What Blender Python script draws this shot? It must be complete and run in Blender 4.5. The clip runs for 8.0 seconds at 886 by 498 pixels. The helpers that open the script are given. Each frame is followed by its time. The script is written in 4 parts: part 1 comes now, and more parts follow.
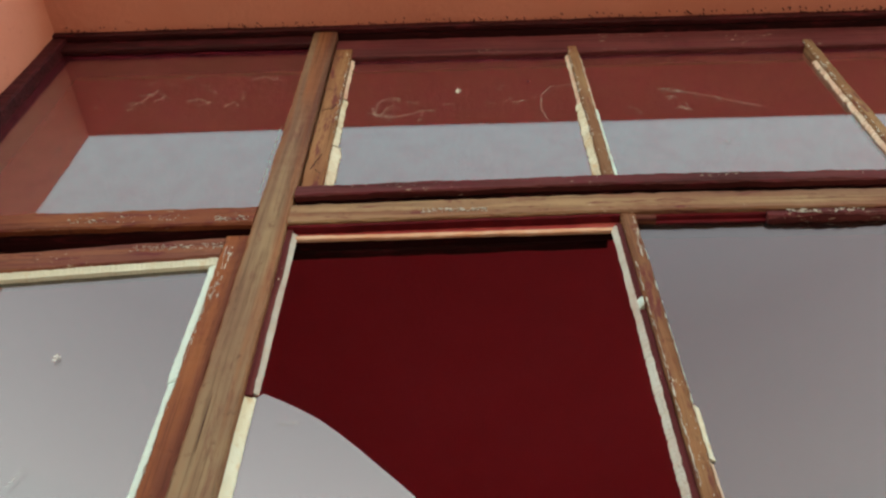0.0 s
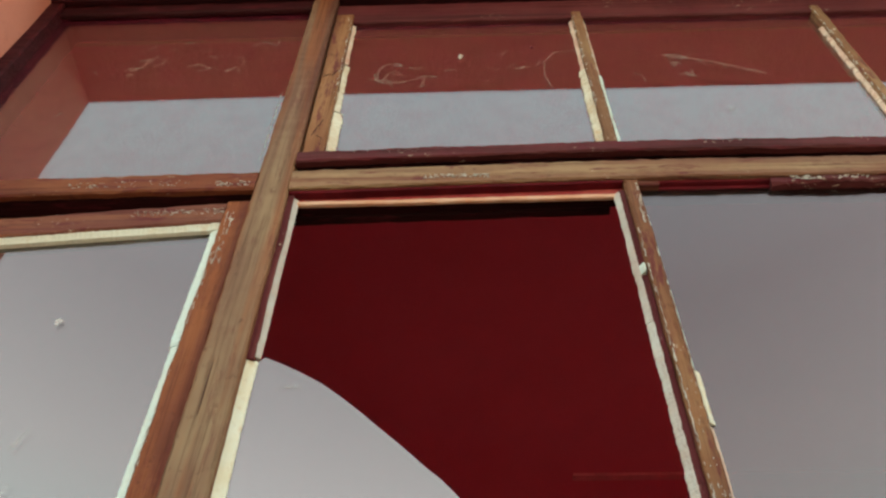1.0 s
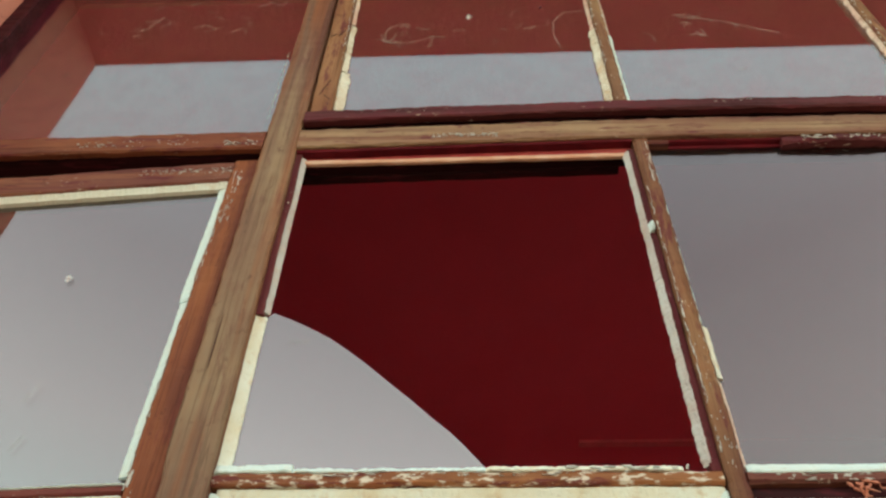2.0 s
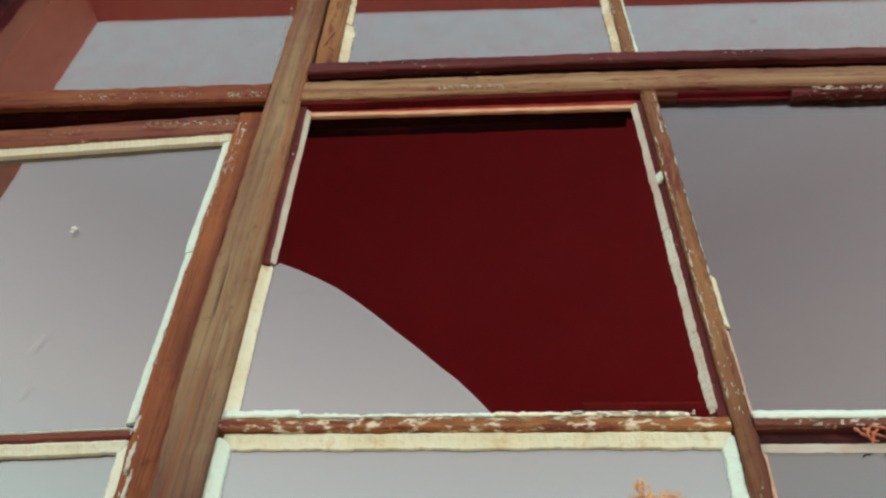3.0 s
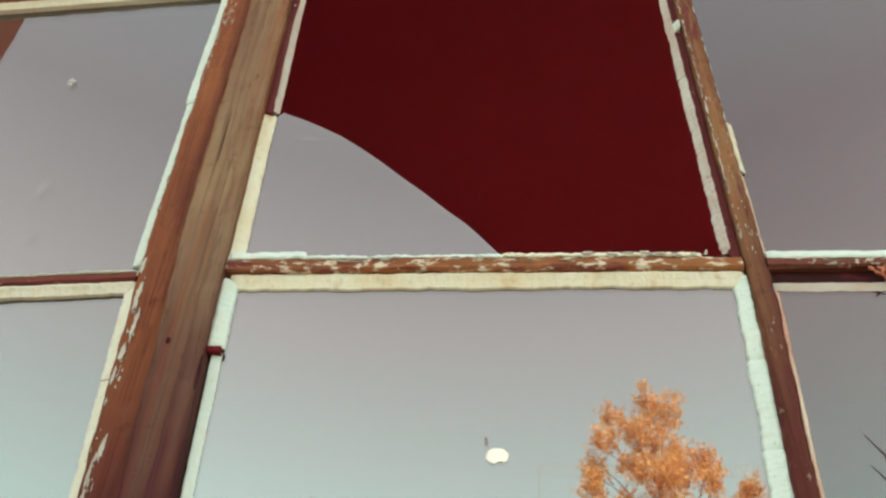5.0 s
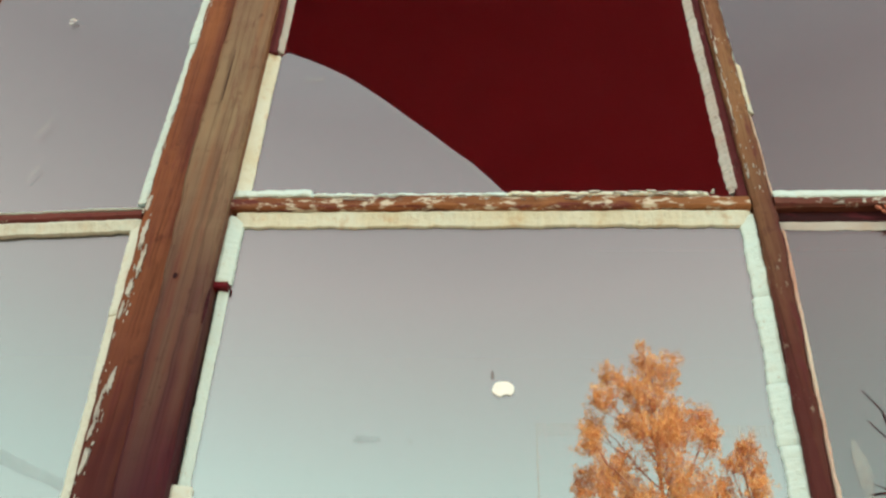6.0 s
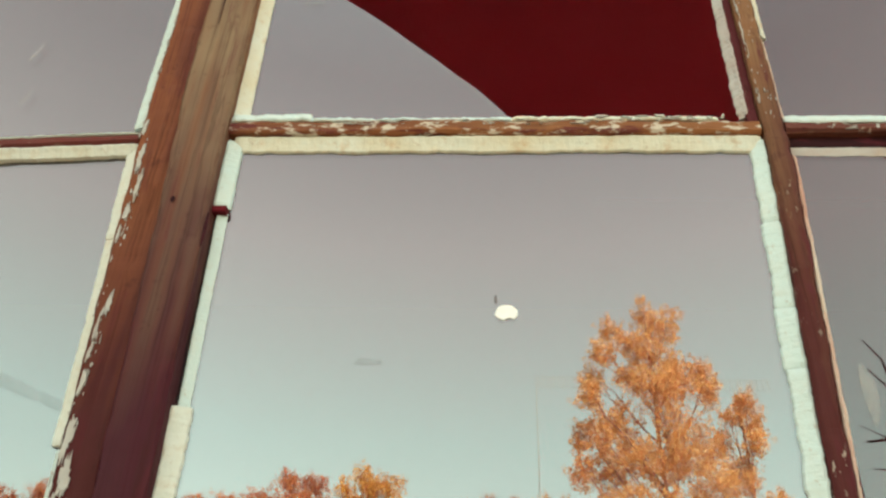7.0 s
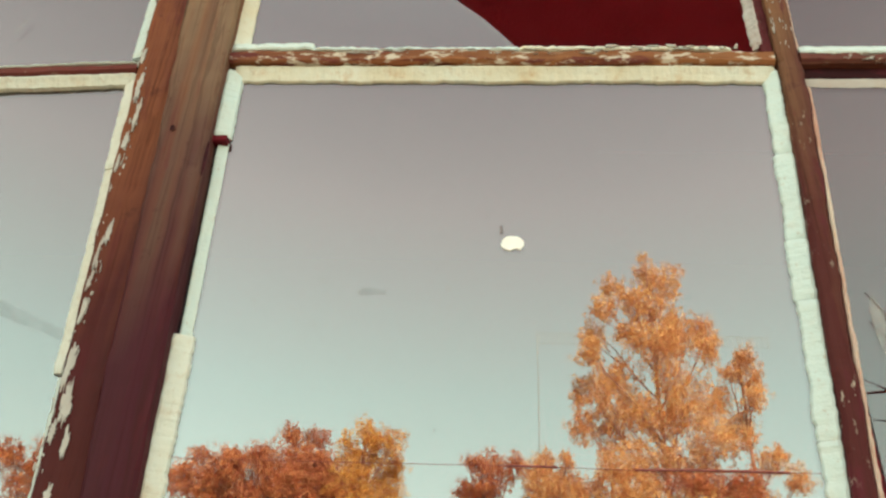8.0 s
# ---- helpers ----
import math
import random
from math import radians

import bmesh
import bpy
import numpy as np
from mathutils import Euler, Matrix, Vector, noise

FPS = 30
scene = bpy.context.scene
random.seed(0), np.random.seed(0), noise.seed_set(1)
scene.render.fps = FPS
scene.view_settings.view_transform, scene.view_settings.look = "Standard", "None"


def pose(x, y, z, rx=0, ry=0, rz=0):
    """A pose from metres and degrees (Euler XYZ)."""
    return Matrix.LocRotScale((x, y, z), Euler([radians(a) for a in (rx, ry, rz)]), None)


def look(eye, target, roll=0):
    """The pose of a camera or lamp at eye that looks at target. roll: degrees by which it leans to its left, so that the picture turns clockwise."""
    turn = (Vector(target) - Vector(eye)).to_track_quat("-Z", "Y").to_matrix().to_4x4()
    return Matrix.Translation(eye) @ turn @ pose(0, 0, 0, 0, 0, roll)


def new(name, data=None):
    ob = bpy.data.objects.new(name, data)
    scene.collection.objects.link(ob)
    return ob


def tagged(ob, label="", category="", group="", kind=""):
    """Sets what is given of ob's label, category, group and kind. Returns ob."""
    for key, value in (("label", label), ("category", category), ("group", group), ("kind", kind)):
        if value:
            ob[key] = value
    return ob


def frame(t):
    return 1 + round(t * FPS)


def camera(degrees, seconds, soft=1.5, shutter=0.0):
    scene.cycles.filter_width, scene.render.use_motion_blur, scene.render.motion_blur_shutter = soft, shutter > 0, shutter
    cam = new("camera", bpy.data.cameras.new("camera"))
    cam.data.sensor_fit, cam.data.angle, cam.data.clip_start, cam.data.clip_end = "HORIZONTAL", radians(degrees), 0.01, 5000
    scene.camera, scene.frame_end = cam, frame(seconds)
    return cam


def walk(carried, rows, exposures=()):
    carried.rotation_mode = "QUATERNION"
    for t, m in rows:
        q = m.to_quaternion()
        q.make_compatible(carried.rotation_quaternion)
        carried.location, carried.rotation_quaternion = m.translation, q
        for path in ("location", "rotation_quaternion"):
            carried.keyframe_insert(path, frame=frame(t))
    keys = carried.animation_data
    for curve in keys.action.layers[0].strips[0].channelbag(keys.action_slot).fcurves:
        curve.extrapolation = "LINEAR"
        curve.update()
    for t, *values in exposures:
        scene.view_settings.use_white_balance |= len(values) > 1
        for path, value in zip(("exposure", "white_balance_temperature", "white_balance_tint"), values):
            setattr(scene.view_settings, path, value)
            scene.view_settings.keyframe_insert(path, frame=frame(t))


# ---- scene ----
cam = camera(56.0, 8.0, soft=2.4)
PATH = [
    (0, (0.01, -0.751, 1.31), (-0.036, 0.458, 2.902), 0.5),
    (0.5, (0.011, -0.745, 1.307), (-0.037, 0.49, 2.879), 0.5),
    (1, (0.01, -0.743, 1.307), (-0.042, 0.52, 2.857), 0.8),
    (1.5, (0.009, -0.736, 1.301), (-0.052, 0.552, 2.83), 1.1),
    (3, (0.005, -0.708, 1.284), (-0.076, 0.663, 2.739), 1.7),
    (3.5, (0.004, -0.692, 1.276), (-0.08, 0.708, 2.701), 1.7),
    (4, (0.004, -0.677, 1.269), (-0.086, 0.76, 2.658), 1.7),
    (4.5, (0.004, -0.661, 1.26), (-0.092, 0.826, 2.595), 1.8),
    (6, (-0.004, -0.635, 1.233), (-0.105, 0.95, 2.448), 2.1),
    (6.5, (-0.004, -0.625, 1.226), (-0.106, 0.991, 2.4), 2.1),
    (7, (-0.006, -0.607, 1.219), (-0.11, 1.042, 2.347), 2.3),
    (7.5, (-0.006, -0.594, 1.213), (-0.113, 1.085, 2.294), 2.4),
    (8, (-0.009, -0.585, 1.207), (-0.117, 1.12, 2.247), 2.6),
]
walk(cam, [(t, look(eye, target, roll)) for t, eye, target, roll in PATH], [(0.0, 1.45, 6500, 20), (4.5, 1.44, 6560, 19), (8.0, 1.43, 6820, 19)])
# ---- body ----
# ---------------------------------------------------------------- sky, sun
SUN_EL, SUN_AZ = radians(38), radians(20)   # the sun stands behind the building, a little to its right
world = bpy.data.worlds.new("sky")
scene.world = world
world.use_nodes = True
wn, wl = world.node_tree.nodes, world.node_tree.links
sky = wn.new("ShaderNodeTexSky")
sky.sky_type, sky.sun_disc = "NISHITA", False
sky.sun_elevation, sky.sun_rotation = SUN_EL, SUN_AZ
sky.air_density, sky.dust_density, sky.ozone_density = 1.0, 2.5, 1.0
soft_sky = wn.new("ShaderNodeHueSaturation")
soft_sky.inputs["Saturation"].default_value = 0.28
wash = wn.new("ShaderNodeMix")
wash.data_type, wash.blend_type = "RGBA", "MULTIPLY"
wash.inputs[0].default_value = 1.0
wash.inputs[7].default_value = (1.0, 0.93, 0.90, 1)
wl.new(sky.outputs[0], soft_sky.inputs["Color"])
wl.new(soft_sky.outputs[0], wash.inputs[6])
# pale, faintly green haze towards the horizon all round
way = wn.new("ShaderNodeTexCoord")
split = wn.new("ShaderNodeSeparateXYZ")
haze = wn.new("ShaderNodeValToRGB")
while len(haze.color_ramp.elements) < 5:
    haze.color_ramp.elements.new(0.5)
for stop, (p, c) in zip(haze.color_ramp.elements, ((0.0, (0.76, 1.04, 0.83)), (0.36, (0.765, 1.06, 0.865)), (0.56, (0.87, 0.91, 0.77)), (0.71, (0.67, 0.685, 0.60)), (0.90, (0.70, 0.86, 0.79)))):
    stop.position, stop.color = p, (*c, 1)
veil = wn.new("ShaderNodeMix")
veil.data_type, veil.blend_type = "RGBA", "MULTIPLY"
veil.inputs[0].default_value = 1.0
wl.new(way.outputs["Generated"], split.inputs[0])
wl.new(split.outputs["Z"], haze.inputs[0])
wl.new(wash.outputs[2], veil.inputs[6])
wl.new(haze.outputs[0], veil.inputs[7])
wl.new(veil.outputs[2], wn["Background"].inputs[0])
wn["Background"].inputs[1].default_value = 0.27

sun = new("sun", bpy.data.lights.new("sun", "SUN"))
sun.data.energy, sun.data.angle, sun.data.color = 5.0, radians(0.5), (1.0, 0.92, 0.80)
sun_from = Vector((math.sin(SUN_AZ) * math.cos(SUN_EL), math.cos(SUN_AZ) * math.cos(SUN_EL), math.sin(SUN_EL)))
sun.matrix_world = look(sun_from * 60, (0, 0, 0))


# ---------------------------------------------------------------- materials
class Mat:
    """A node material with short calls for what is used over and over."""

    def __init__(self, name):
        self.m = bpy.data.materials.new(name)
        self.m.use_nodes = True
        self.n, self.l = self.m.node_tree.nodes, self.m.node_tree.links
        self.b = self.n["Principled BSDF"]
        self.coord = self.n.new("ShaderNodeTexCoord").outputs["Object"]

    def stretch(self, sx, sy, sz, ox=0.0, oy=0.0, oz=0.0):
        q = self.n.new("ShaderNodeMapping")
        q.inputs["Scale"].default_value = (sx, sy, sz)
        q.inputs["Location"].default_value = (ox, oy, oz)
        self.l.new(self.coord, q.inputs[0])
        return q.outputs[0]

    def noise(self, scale, detail=4.0, rough=0.6, vec=None, warp=0.0):
        q = self.n.new("ShaderNodeTexNoise")
        q.inputs["Scale"].default_value, q.inputs["Detail"].default_value = scale, detail
        q.inputs["Roughness"].default_value, q.inputs["Distortion"].default_value = rough, warp
        self.l.new(vec if vec is not None else self.coord, q.inputs["Vector"])
        return q.outputs["Fac"]

    def ramp(self, fac, *stops):
        q = self.n.new("ShaderNodeValToRGB")
        e = q.color_ramp.elements
        while len(e) < len(stops):
            e.new(0.5)
        for k, (p, c) in zip(e, stops):
            k.position = p
            k.color = (c, c, c, 1) if isinstance(c, (int, float)) else (*c, 1)
        self.l.new(fac, q.inputs[0])
        return q.outputs[0]

    def mix(self, fac, a, b, how="MIX"):
        q = self.n.new("ShaderNodeMix")
        q.data_type, q.blend_type = "RGBA", how
        for s, v in ((q.inputs[0], fac), (q.inputs[6], a), (q.inputs[7], b)):
            if isinstance(v, (int, float)):
                s.default_value = v
            elif isinstance(v, tuple):
                s.default_value = (*v, 1)
            else:
                self.l.new(v, s)
        return q.outputs[2]

    def times(self, a, b):
        q = self.n.new("ShaderNodeMath")
        q.operation = "MULTIPLY"
        for s, v in zip(q.inputs, (a, b)):
            if isinstance(v, (int, float)):
                s.default_value = v
            else:
                self.l.new(v, s)
        return q.outputs[0]

    def set(self, color, rough=0.7, bump=None, strength=0.3, dist=0.002):
        for s, v in ((self.b.inputs["Base Color"], color), (self.b.inputs["Roughness"], rough)):
            if isinstance(v, tuple):
                s.default_value = (*v, 1)
            elif isinstance(v, (int, float)):
                s.default_value = v
            else:
                self.l.new(v, s)
        if bump is not None:
            q = self.n.new("ShaderNodeBump")
            q.inputs["Strength"].default_value, q.inputs["Distance"].default_value = strength, dist
            self.l.new(bump, q.inputs["Height"])
            self.l.new(q.outputs[0], self.b.inputs["Normal"])
        return self.m


def wood(name, worn, mid, dark, axis, flakes=0.0, seed=0.0, patch=3.0, low_tone=None, tint=None, coat_left=0.75):
    """Old varnished or painted timber: grain along axis, dark and worn patches, specks of old white paint."""
    k = Mat(name)
    long_, across = 3.0, 170.0
    s = [across] * 3
    s["xyz".index(axis)] = long_
    grain = k.noise(1.0, 5, 0.65, k.stretch(*s, seed, seed, seed), 0.4)
    s2 = [22.0] * 3
    s2["xyz".index(axis)] = 1.2
    streak = k.noise(1.0, 3, 0.55, k.stretch(*s2, seed * 2, 3.1, seed), 0.6)
    blot = k.noise(patch, 4, 0.6, k.stretch(1, 1, 1, seed, 1.7 + seed, seed * 3))
    body = k.mix(k.ramp(blot, (0.36, 0.0), (0.62, 1.0)), mid, worn)
    if tint:
        s4 = [34.0] * 3
        s4["xyz".index(axis)] = 0.8
        lick = k.noise(1.0, 3, 0.5, k.stretch(*s4, 4.4 + seed, 8.1, seed), 0.5)
        body = k.mix(k.ramp(lick, (0.48, 0.0), (0.62, 0.85)), body, tint)
    body = k.mix(k.ramp(streak, (0.46, 0.0), (0.70, 0.8)), body, dark)
    if low_tone:
        # darker red towards the bottom of the timber, its upper end feathered along the grain
        level, tone = low_tone
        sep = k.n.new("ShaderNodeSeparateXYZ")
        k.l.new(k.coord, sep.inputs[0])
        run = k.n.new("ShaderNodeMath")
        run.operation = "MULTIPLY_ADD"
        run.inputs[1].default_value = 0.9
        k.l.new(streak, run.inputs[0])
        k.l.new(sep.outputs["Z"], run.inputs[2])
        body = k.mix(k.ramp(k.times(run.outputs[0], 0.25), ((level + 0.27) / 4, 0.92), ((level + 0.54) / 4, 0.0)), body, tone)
    body = k.mix(k.ramp(grain, (0.28, 0.6), (0.48, 0.0)), body, tuple(0.45 * c for c in dark))
    # remains of an older maroon coat, in ragged islands along the grain
    s5 = [70.0] * 3
    s5["xyz".index(axis)] = 13.0
    coat = k.noise(1.0, 6, 0.68, k.stretch(*s5, 2.7 + seed, 6.3, seed + 0.4), 0.3)
    body = k.mix(k.ramp(coat, (0.55, 0.0), (0.63, coat_left)), body, (0.095, 0.014, 0.022))
    # long open checks that follow the grain
    s6 = [46.0] * 3
    s6["xyz".index(axis)] = 0.9
    check = k.noise(1.0, 3, 0.6, k.stretch(*s6, 1.1 + seed, 4.9, seed + 2.2), 0.5)
    body = k.mix(k.ramp(check, (0.490, 0.0), (0.50, 0.34), (0.510, 0.0)), body, tuple(0.4 * c for c in dark))
    grime = k.noise(45, 5, 0.7)
    body = k.mix(k.ramp(grime, (0.60, 0.0), (0.72, 0.55)), body, (0.05, 0.014, 0.013))
    if flakes:
        s3 = [110.0 if flakes > 0.8 else 170.0] * 3
        s3["xyz".index(axis)] = 45.0 if flakes > 0.8 else 70.0
        spot = k.ramp(k.noise(1.0, 4, 0.65, k.stretch(*s3, 5 + seed, seed, 2)), (0.53 if flakes > 0.8 else 0.60, 0.0), (0.60 if flakes > 0.8 else 0.66, 1.0))
        where = k.ramp(k.noise(9, 3, 0.6, k.stretch(1, 1, 1, 7 + seed, 2, seed)), (0.60 - 0.25 * flakes, 0.0), (0.70 - 0.2 * flakes, 1.0))
        body = k.mix(k.times(spot, where), body, (0.54, 0.48, 0.40))
    k.b.inputs["Specular IOR Level"].default_value = 0.12
    return k.set(body, k.ramp(grain, (0.3, 0.8), (0.7, 0.5)), grain, 0.45, 0.0012)


def putty_mat(name, a, b, stain=0.25, specks=0.6):
    k = Mat(name)
    big = k.noise(16, 5, 0.65)
    fine = k.noise(160, 5, 0.7)
    c = k.mix(k.ramp(big, (0.35, 0.0), (0.65, 1.0)), a, b)
    c = k.mix(k.ramp(k.noise(48, 5, 0.65, k.stretch(1, 1, 1, 3.3, 1.9, 6.4)), (0.54, 0.0), (0.70, stain)), c, (0.50, 0.30, 0.14))
    c = k.mix(k.ramp(fine, (0.60, 0.0), (0.74, specks)), c, (0.36, 0.24, 0.15))
    k.b.inputs["Specular IOR Level"].default_value = 0.15
    return k.set(c, 0.75, fine, 0.5, 0.002)


def plaster(name, a, b, c):
    k = Mat(name)
    big = k.noise(3.0, 5, 0.6)
    fine = k.noise(70, 6, 0.65)
    col = k.mix(k.ramp(big, (0.35, 0.0), (0.65, 1.0)), a, b)
    col = k.mix(k.ramp(k.noise(26, 6, 0.7), (0.62, 0.0), (0.74, 0.5)), col, c)
    return k.set(col, 0.9, fine, 0.6, 0.004)


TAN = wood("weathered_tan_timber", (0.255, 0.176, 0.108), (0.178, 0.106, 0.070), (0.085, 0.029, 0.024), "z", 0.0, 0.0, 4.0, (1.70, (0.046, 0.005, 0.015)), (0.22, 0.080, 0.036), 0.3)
TAN_X = wood("weathered_tan_rail", (0.30, 0.205, 0.12), (0.22, 0.120, 0.070), (0.12, 0.05, 0.038), "x", 0.35, 1.3, 4.0, None, (0.17, 0.065, 0.04))
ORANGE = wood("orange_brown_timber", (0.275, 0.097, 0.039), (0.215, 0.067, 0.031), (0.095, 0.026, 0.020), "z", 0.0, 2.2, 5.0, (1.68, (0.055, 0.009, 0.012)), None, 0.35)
BROWN_X = wood("red_brown_rail", (0.165, 0.062, 0.044), (0.13, 0.040, 0.034), (0.07, 0.020, 0.020), "x", 0.35, 3.7, 6.0, None, (0.22, 0.09, 0.05))
BROWN_BARE_X = wood("dark_red_brown_bar", (0.17, 0.05, 0.04), (0.14, 0.035, 0.03), (0.08, 0.02, 0.02), "x", 0.1, 6.1, 6.0)
FLAKED_X = wood("flaking_bar", (0.28, 0.12, 0.05), (0.24, 0.085, 0.036), (0.11, 0.035, 0.024), "x", 1.5, 4.4, 8.0)
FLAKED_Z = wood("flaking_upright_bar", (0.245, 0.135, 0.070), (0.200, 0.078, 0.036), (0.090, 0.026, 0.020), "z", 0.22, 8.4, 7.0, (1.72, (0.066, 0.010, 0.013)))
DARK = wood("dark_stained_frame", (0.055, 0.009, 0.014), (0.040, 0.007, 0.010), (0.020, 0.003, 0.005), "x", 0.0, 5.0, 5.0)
RAIL_DARK = wood("dark_maroon_rail", (0.110, 0.027, 0.030), (0.08, 0.017, 0.021), (0.04, 0.010, 0.011), "x", 0.12, 5.6, 6.0)
TAN_BAR = wood("tan_glazing_bar", (0.25, 0.150, 0.080), (0.20, 0.095, 0.050), (0.09, 0.034, 0.025), "z", 0.35, 3.3, 6.0)
STILE_TOP = wood("cracked_orange_stile", (0.25, 0.125, 0.062), (0.20, 0.085, 0.040), (0.10, 0.034, 0.022), "z", 0.12, 3.9, 5.0)
RAIL_Z = wood("dark_maroon_edge", (0.13, 0.032, 0.034), (0.10, 0.018, 0.022), (0.05, 0.008, 0.010), "z", 0.15, 2.6, 9.0)
# shade of grooves and undersides painted near-black; also colours knots and cracks
BLACK = wood("black_shade_and_knots", (0.038, 0.007, 0.010), (0.026, 0.005, 0.007), (0.013, 0.003, 0.004), "x", 0.0, 9.0, 5.0)
PUTTY = putty_mat("white_putty", (0.56, 0.70, 0.70), (0.57, 0.665, 0.645), 0.12)
PUTTY_PALE = putty_mat("pale_putty", (0.61, 0.63, 0.555), (0.65, 0.69, 0.64), 0.3)
PUTTY_OLD = putty_mat("crumbling_putty", (0.64, 0.64, 0.56), (0.46, 0.36, 0.26), 0.6)
STRIP = putty_mat("salmon_stained_strip", (0.52, 0.26, 0.17), (0.60, 0.40, 0.31), 0.3)
PUTTY_CREAM = putty_mat("cream_putty", (0.63, 0.59, 0.46), (0.67, 0.70, 0.63), 0.6)
PUTTY_STAIN = putty_mat("stained_putty", (0.52, 0.30, 0.24), (0.66, 0.56, 0.48))
# reddish shade under transom and putty, put into a dark red colour
SHADE_MAROON = putty_mat("dark_red_shade", (0.070, 0.003, 0.008), (0.125, 0.007, 0.014), 0.0, 0.04)
PUTTY_FLAKE = putty_mat("old_paint_flakes", (0.34, 0.31, 0.29), (0.50, 0.50, 0.47), 0.15)
PUTTY_GREY = putty_mat("dirty_white_putty", (0.50, 0.51, 0.50), (0.42, 0.35, 0.33), 0.2)
# red of the shaded recess above the glazing strip, painted in
SHADE_RED = putty_mat("red_recess_shade", (0.26, 0.026, 0.034), (0.36, 0.075, 0.065), 0.08, 0.15)
PLASTER = plaster("peach_plaster", (0.56, 0.205, 0.150), (0.61, 0.240, 0.185), (0.30, 0.075, 0.058))
RED_WALL = plaster("deep_red_paint", (0.92, 0.120, 0.205), (0.90, 0.112, 0.190), (0.87, 0.100, 0.175))
ROOFING = plaster("grey_roofing", (0.22, 0.20, 0.19), (0.28, 0.26, 0.24), (0.14, 0.12, 0.11))


def glass_mat(name="old_glass", base=0.222, clear_tone=0.48, film_tint=(0.55, 0.52, 0.48), cover=(0.002, 0.018), slope=0.30, tone=(0.8, 0.8, 0.8)):
    """Old sheet glass: clear, with a faintly wavy surface and a thin film: dust, and a painted red glow high up."""
    k = Mat(name)
    n, l = k.n, k.l
    n.remove(k.b)
    wavy = n.new("ShaderNodeBump")
    wavy.inputs["Strength"].default_value, wavy.inputs["Distance"].default_value = 0.03, 0.004
    l.new(k.noise(7, 1, 0.4), wavy.inputs["Height"])
    facing = n.new("ShaderNodeLayerWeight")
    facing.inputs[0].default_value = 0.5
    fres = n.new("ShaderNodeMath")
    fres.operation = "MULTIPLY_ADD"
    fres.inputs[1].default_value, fres.inputs[2].default_value = slope, base
    l.new(facing.outputs["Facing"], fres.inputs[0])
    gloss, clear, dust = n.new("ShaderNodeBsdfAnisotropic"), n.new("ShaderNodeBsdfTransparent"), n.new("ShaderNodeBsdfDiffuse")
    gloss.inputs["Roughness"].default_value = 0.0
    gloss.inputs["Color"].default_value = (*tone, 1)
    l.new(wavy.outputs[0], gloss.inputs["Normal"])
    clear.inputs[0].default_value = (clear_tone, clear_tone * 1.02, clear_tone, 1)
    dust.inputs[0].default_value = (*film_tint, 1)
    a, b = n.new("ShaderNodeMixShader"), n.new("ShaderNodeMixShader")
    l.new(fres.outputs[0], a.inputs[0])
    l.new(clear.outputs[0], a.inputs[1])
    l.new(gloss.outputs[0], a.inputs[2])
    film = k.ramp(k.noise(18, 6, 0.7), (0.45, cover[0]), (0.75, cover[1]))
    l.new(film, b.inputs[0])
    l.new(a.outputs[0], b.inputs[1])
    l.new(dust.outputs[0], b.inputs[2])
    l.new(b.outputs[0], n["Material Output"].inputs[0])
    return k.m


GLASS = glass_mat(base=0.236)
GLASS_SIDE = glass_mat("old_casement_glass", 0.182)
# red film colour paints a maroon reflection into the upper panes
GLASS_HIGH = glass_mat("dusty_glass_red_glow", 0.125, 0.94, (0.50, 0.050, 0.11), (0.045, 0.110), 0.29, (0.69, 0.85, 0.83))
GLASS_DULL = glass_mat("old_dull_glass", 0.098, tone=(0.8, 0.765, 0.775))


def plain(name, c, rough=0.7, scale=30, vary=0.25):
    k = Mat(name)
    f = k.noise(scale, 4, 0.6)
    return k.set(k.mix(k.ramp(f, (0.35, 0.0), (0.65, 1.0)), tuple(v * (1 - vary) for v in c), c), rough, f, 0.3, 0.002)


def faint(name, c, cover):
    """A thin film on the glass, seen through in part."""
    k = Mat(name)
    thin, clear = k.n.new("ShaderNodeMixShader"), k.n.new("ShaderNodeBsdfTransparent")
    k.set(c, 0.8)
    k.l.new(k.ramp(k.noise(140, 4, 0.6), (0.3, 0.3 * cover), (0.7, cover)), thin.inputs[0])
    k.l.new(clear.outputs[0], thin.inputs[1])
    k.l.new(k.b.outputs[0], thin.inputs[2])
    k.l.new(thin.outputs[0], k.n["Material Output"].inputs[0])
    return k.m


CHALK = plain("white_paint_splash", (0.86, 0.87, 0.85), 0.6, 60, 0.08)
WEB = plain("cobweb_silk", (0.50, 0.40, 0.37), 0.8, 40, 0.2)
SMEAR = faint("grey_smear", (0.6, 0.6, 0.6), 0.22)
BARK = plain("grey_brown_bark", (0.45, 0.23, 0.15), 0.9, 6, 0.5)
TWIG = plain("dark_red_twig", (0.09, 0.03, 0.03), 0.8, 30, 0.3)
RUST = plain("rusty_steel", (0.20, 0.06, 0.045), 0.8, 4, 0.4)
STEEL = plain("weathered_grey_steel", (0.34, 0.35, 0.31), 0.7, 3, 0.1)
PEEL = plain("peeling_orange_paint", (0.52, 0.17, 0.10), 0.7, 40, 0.4)


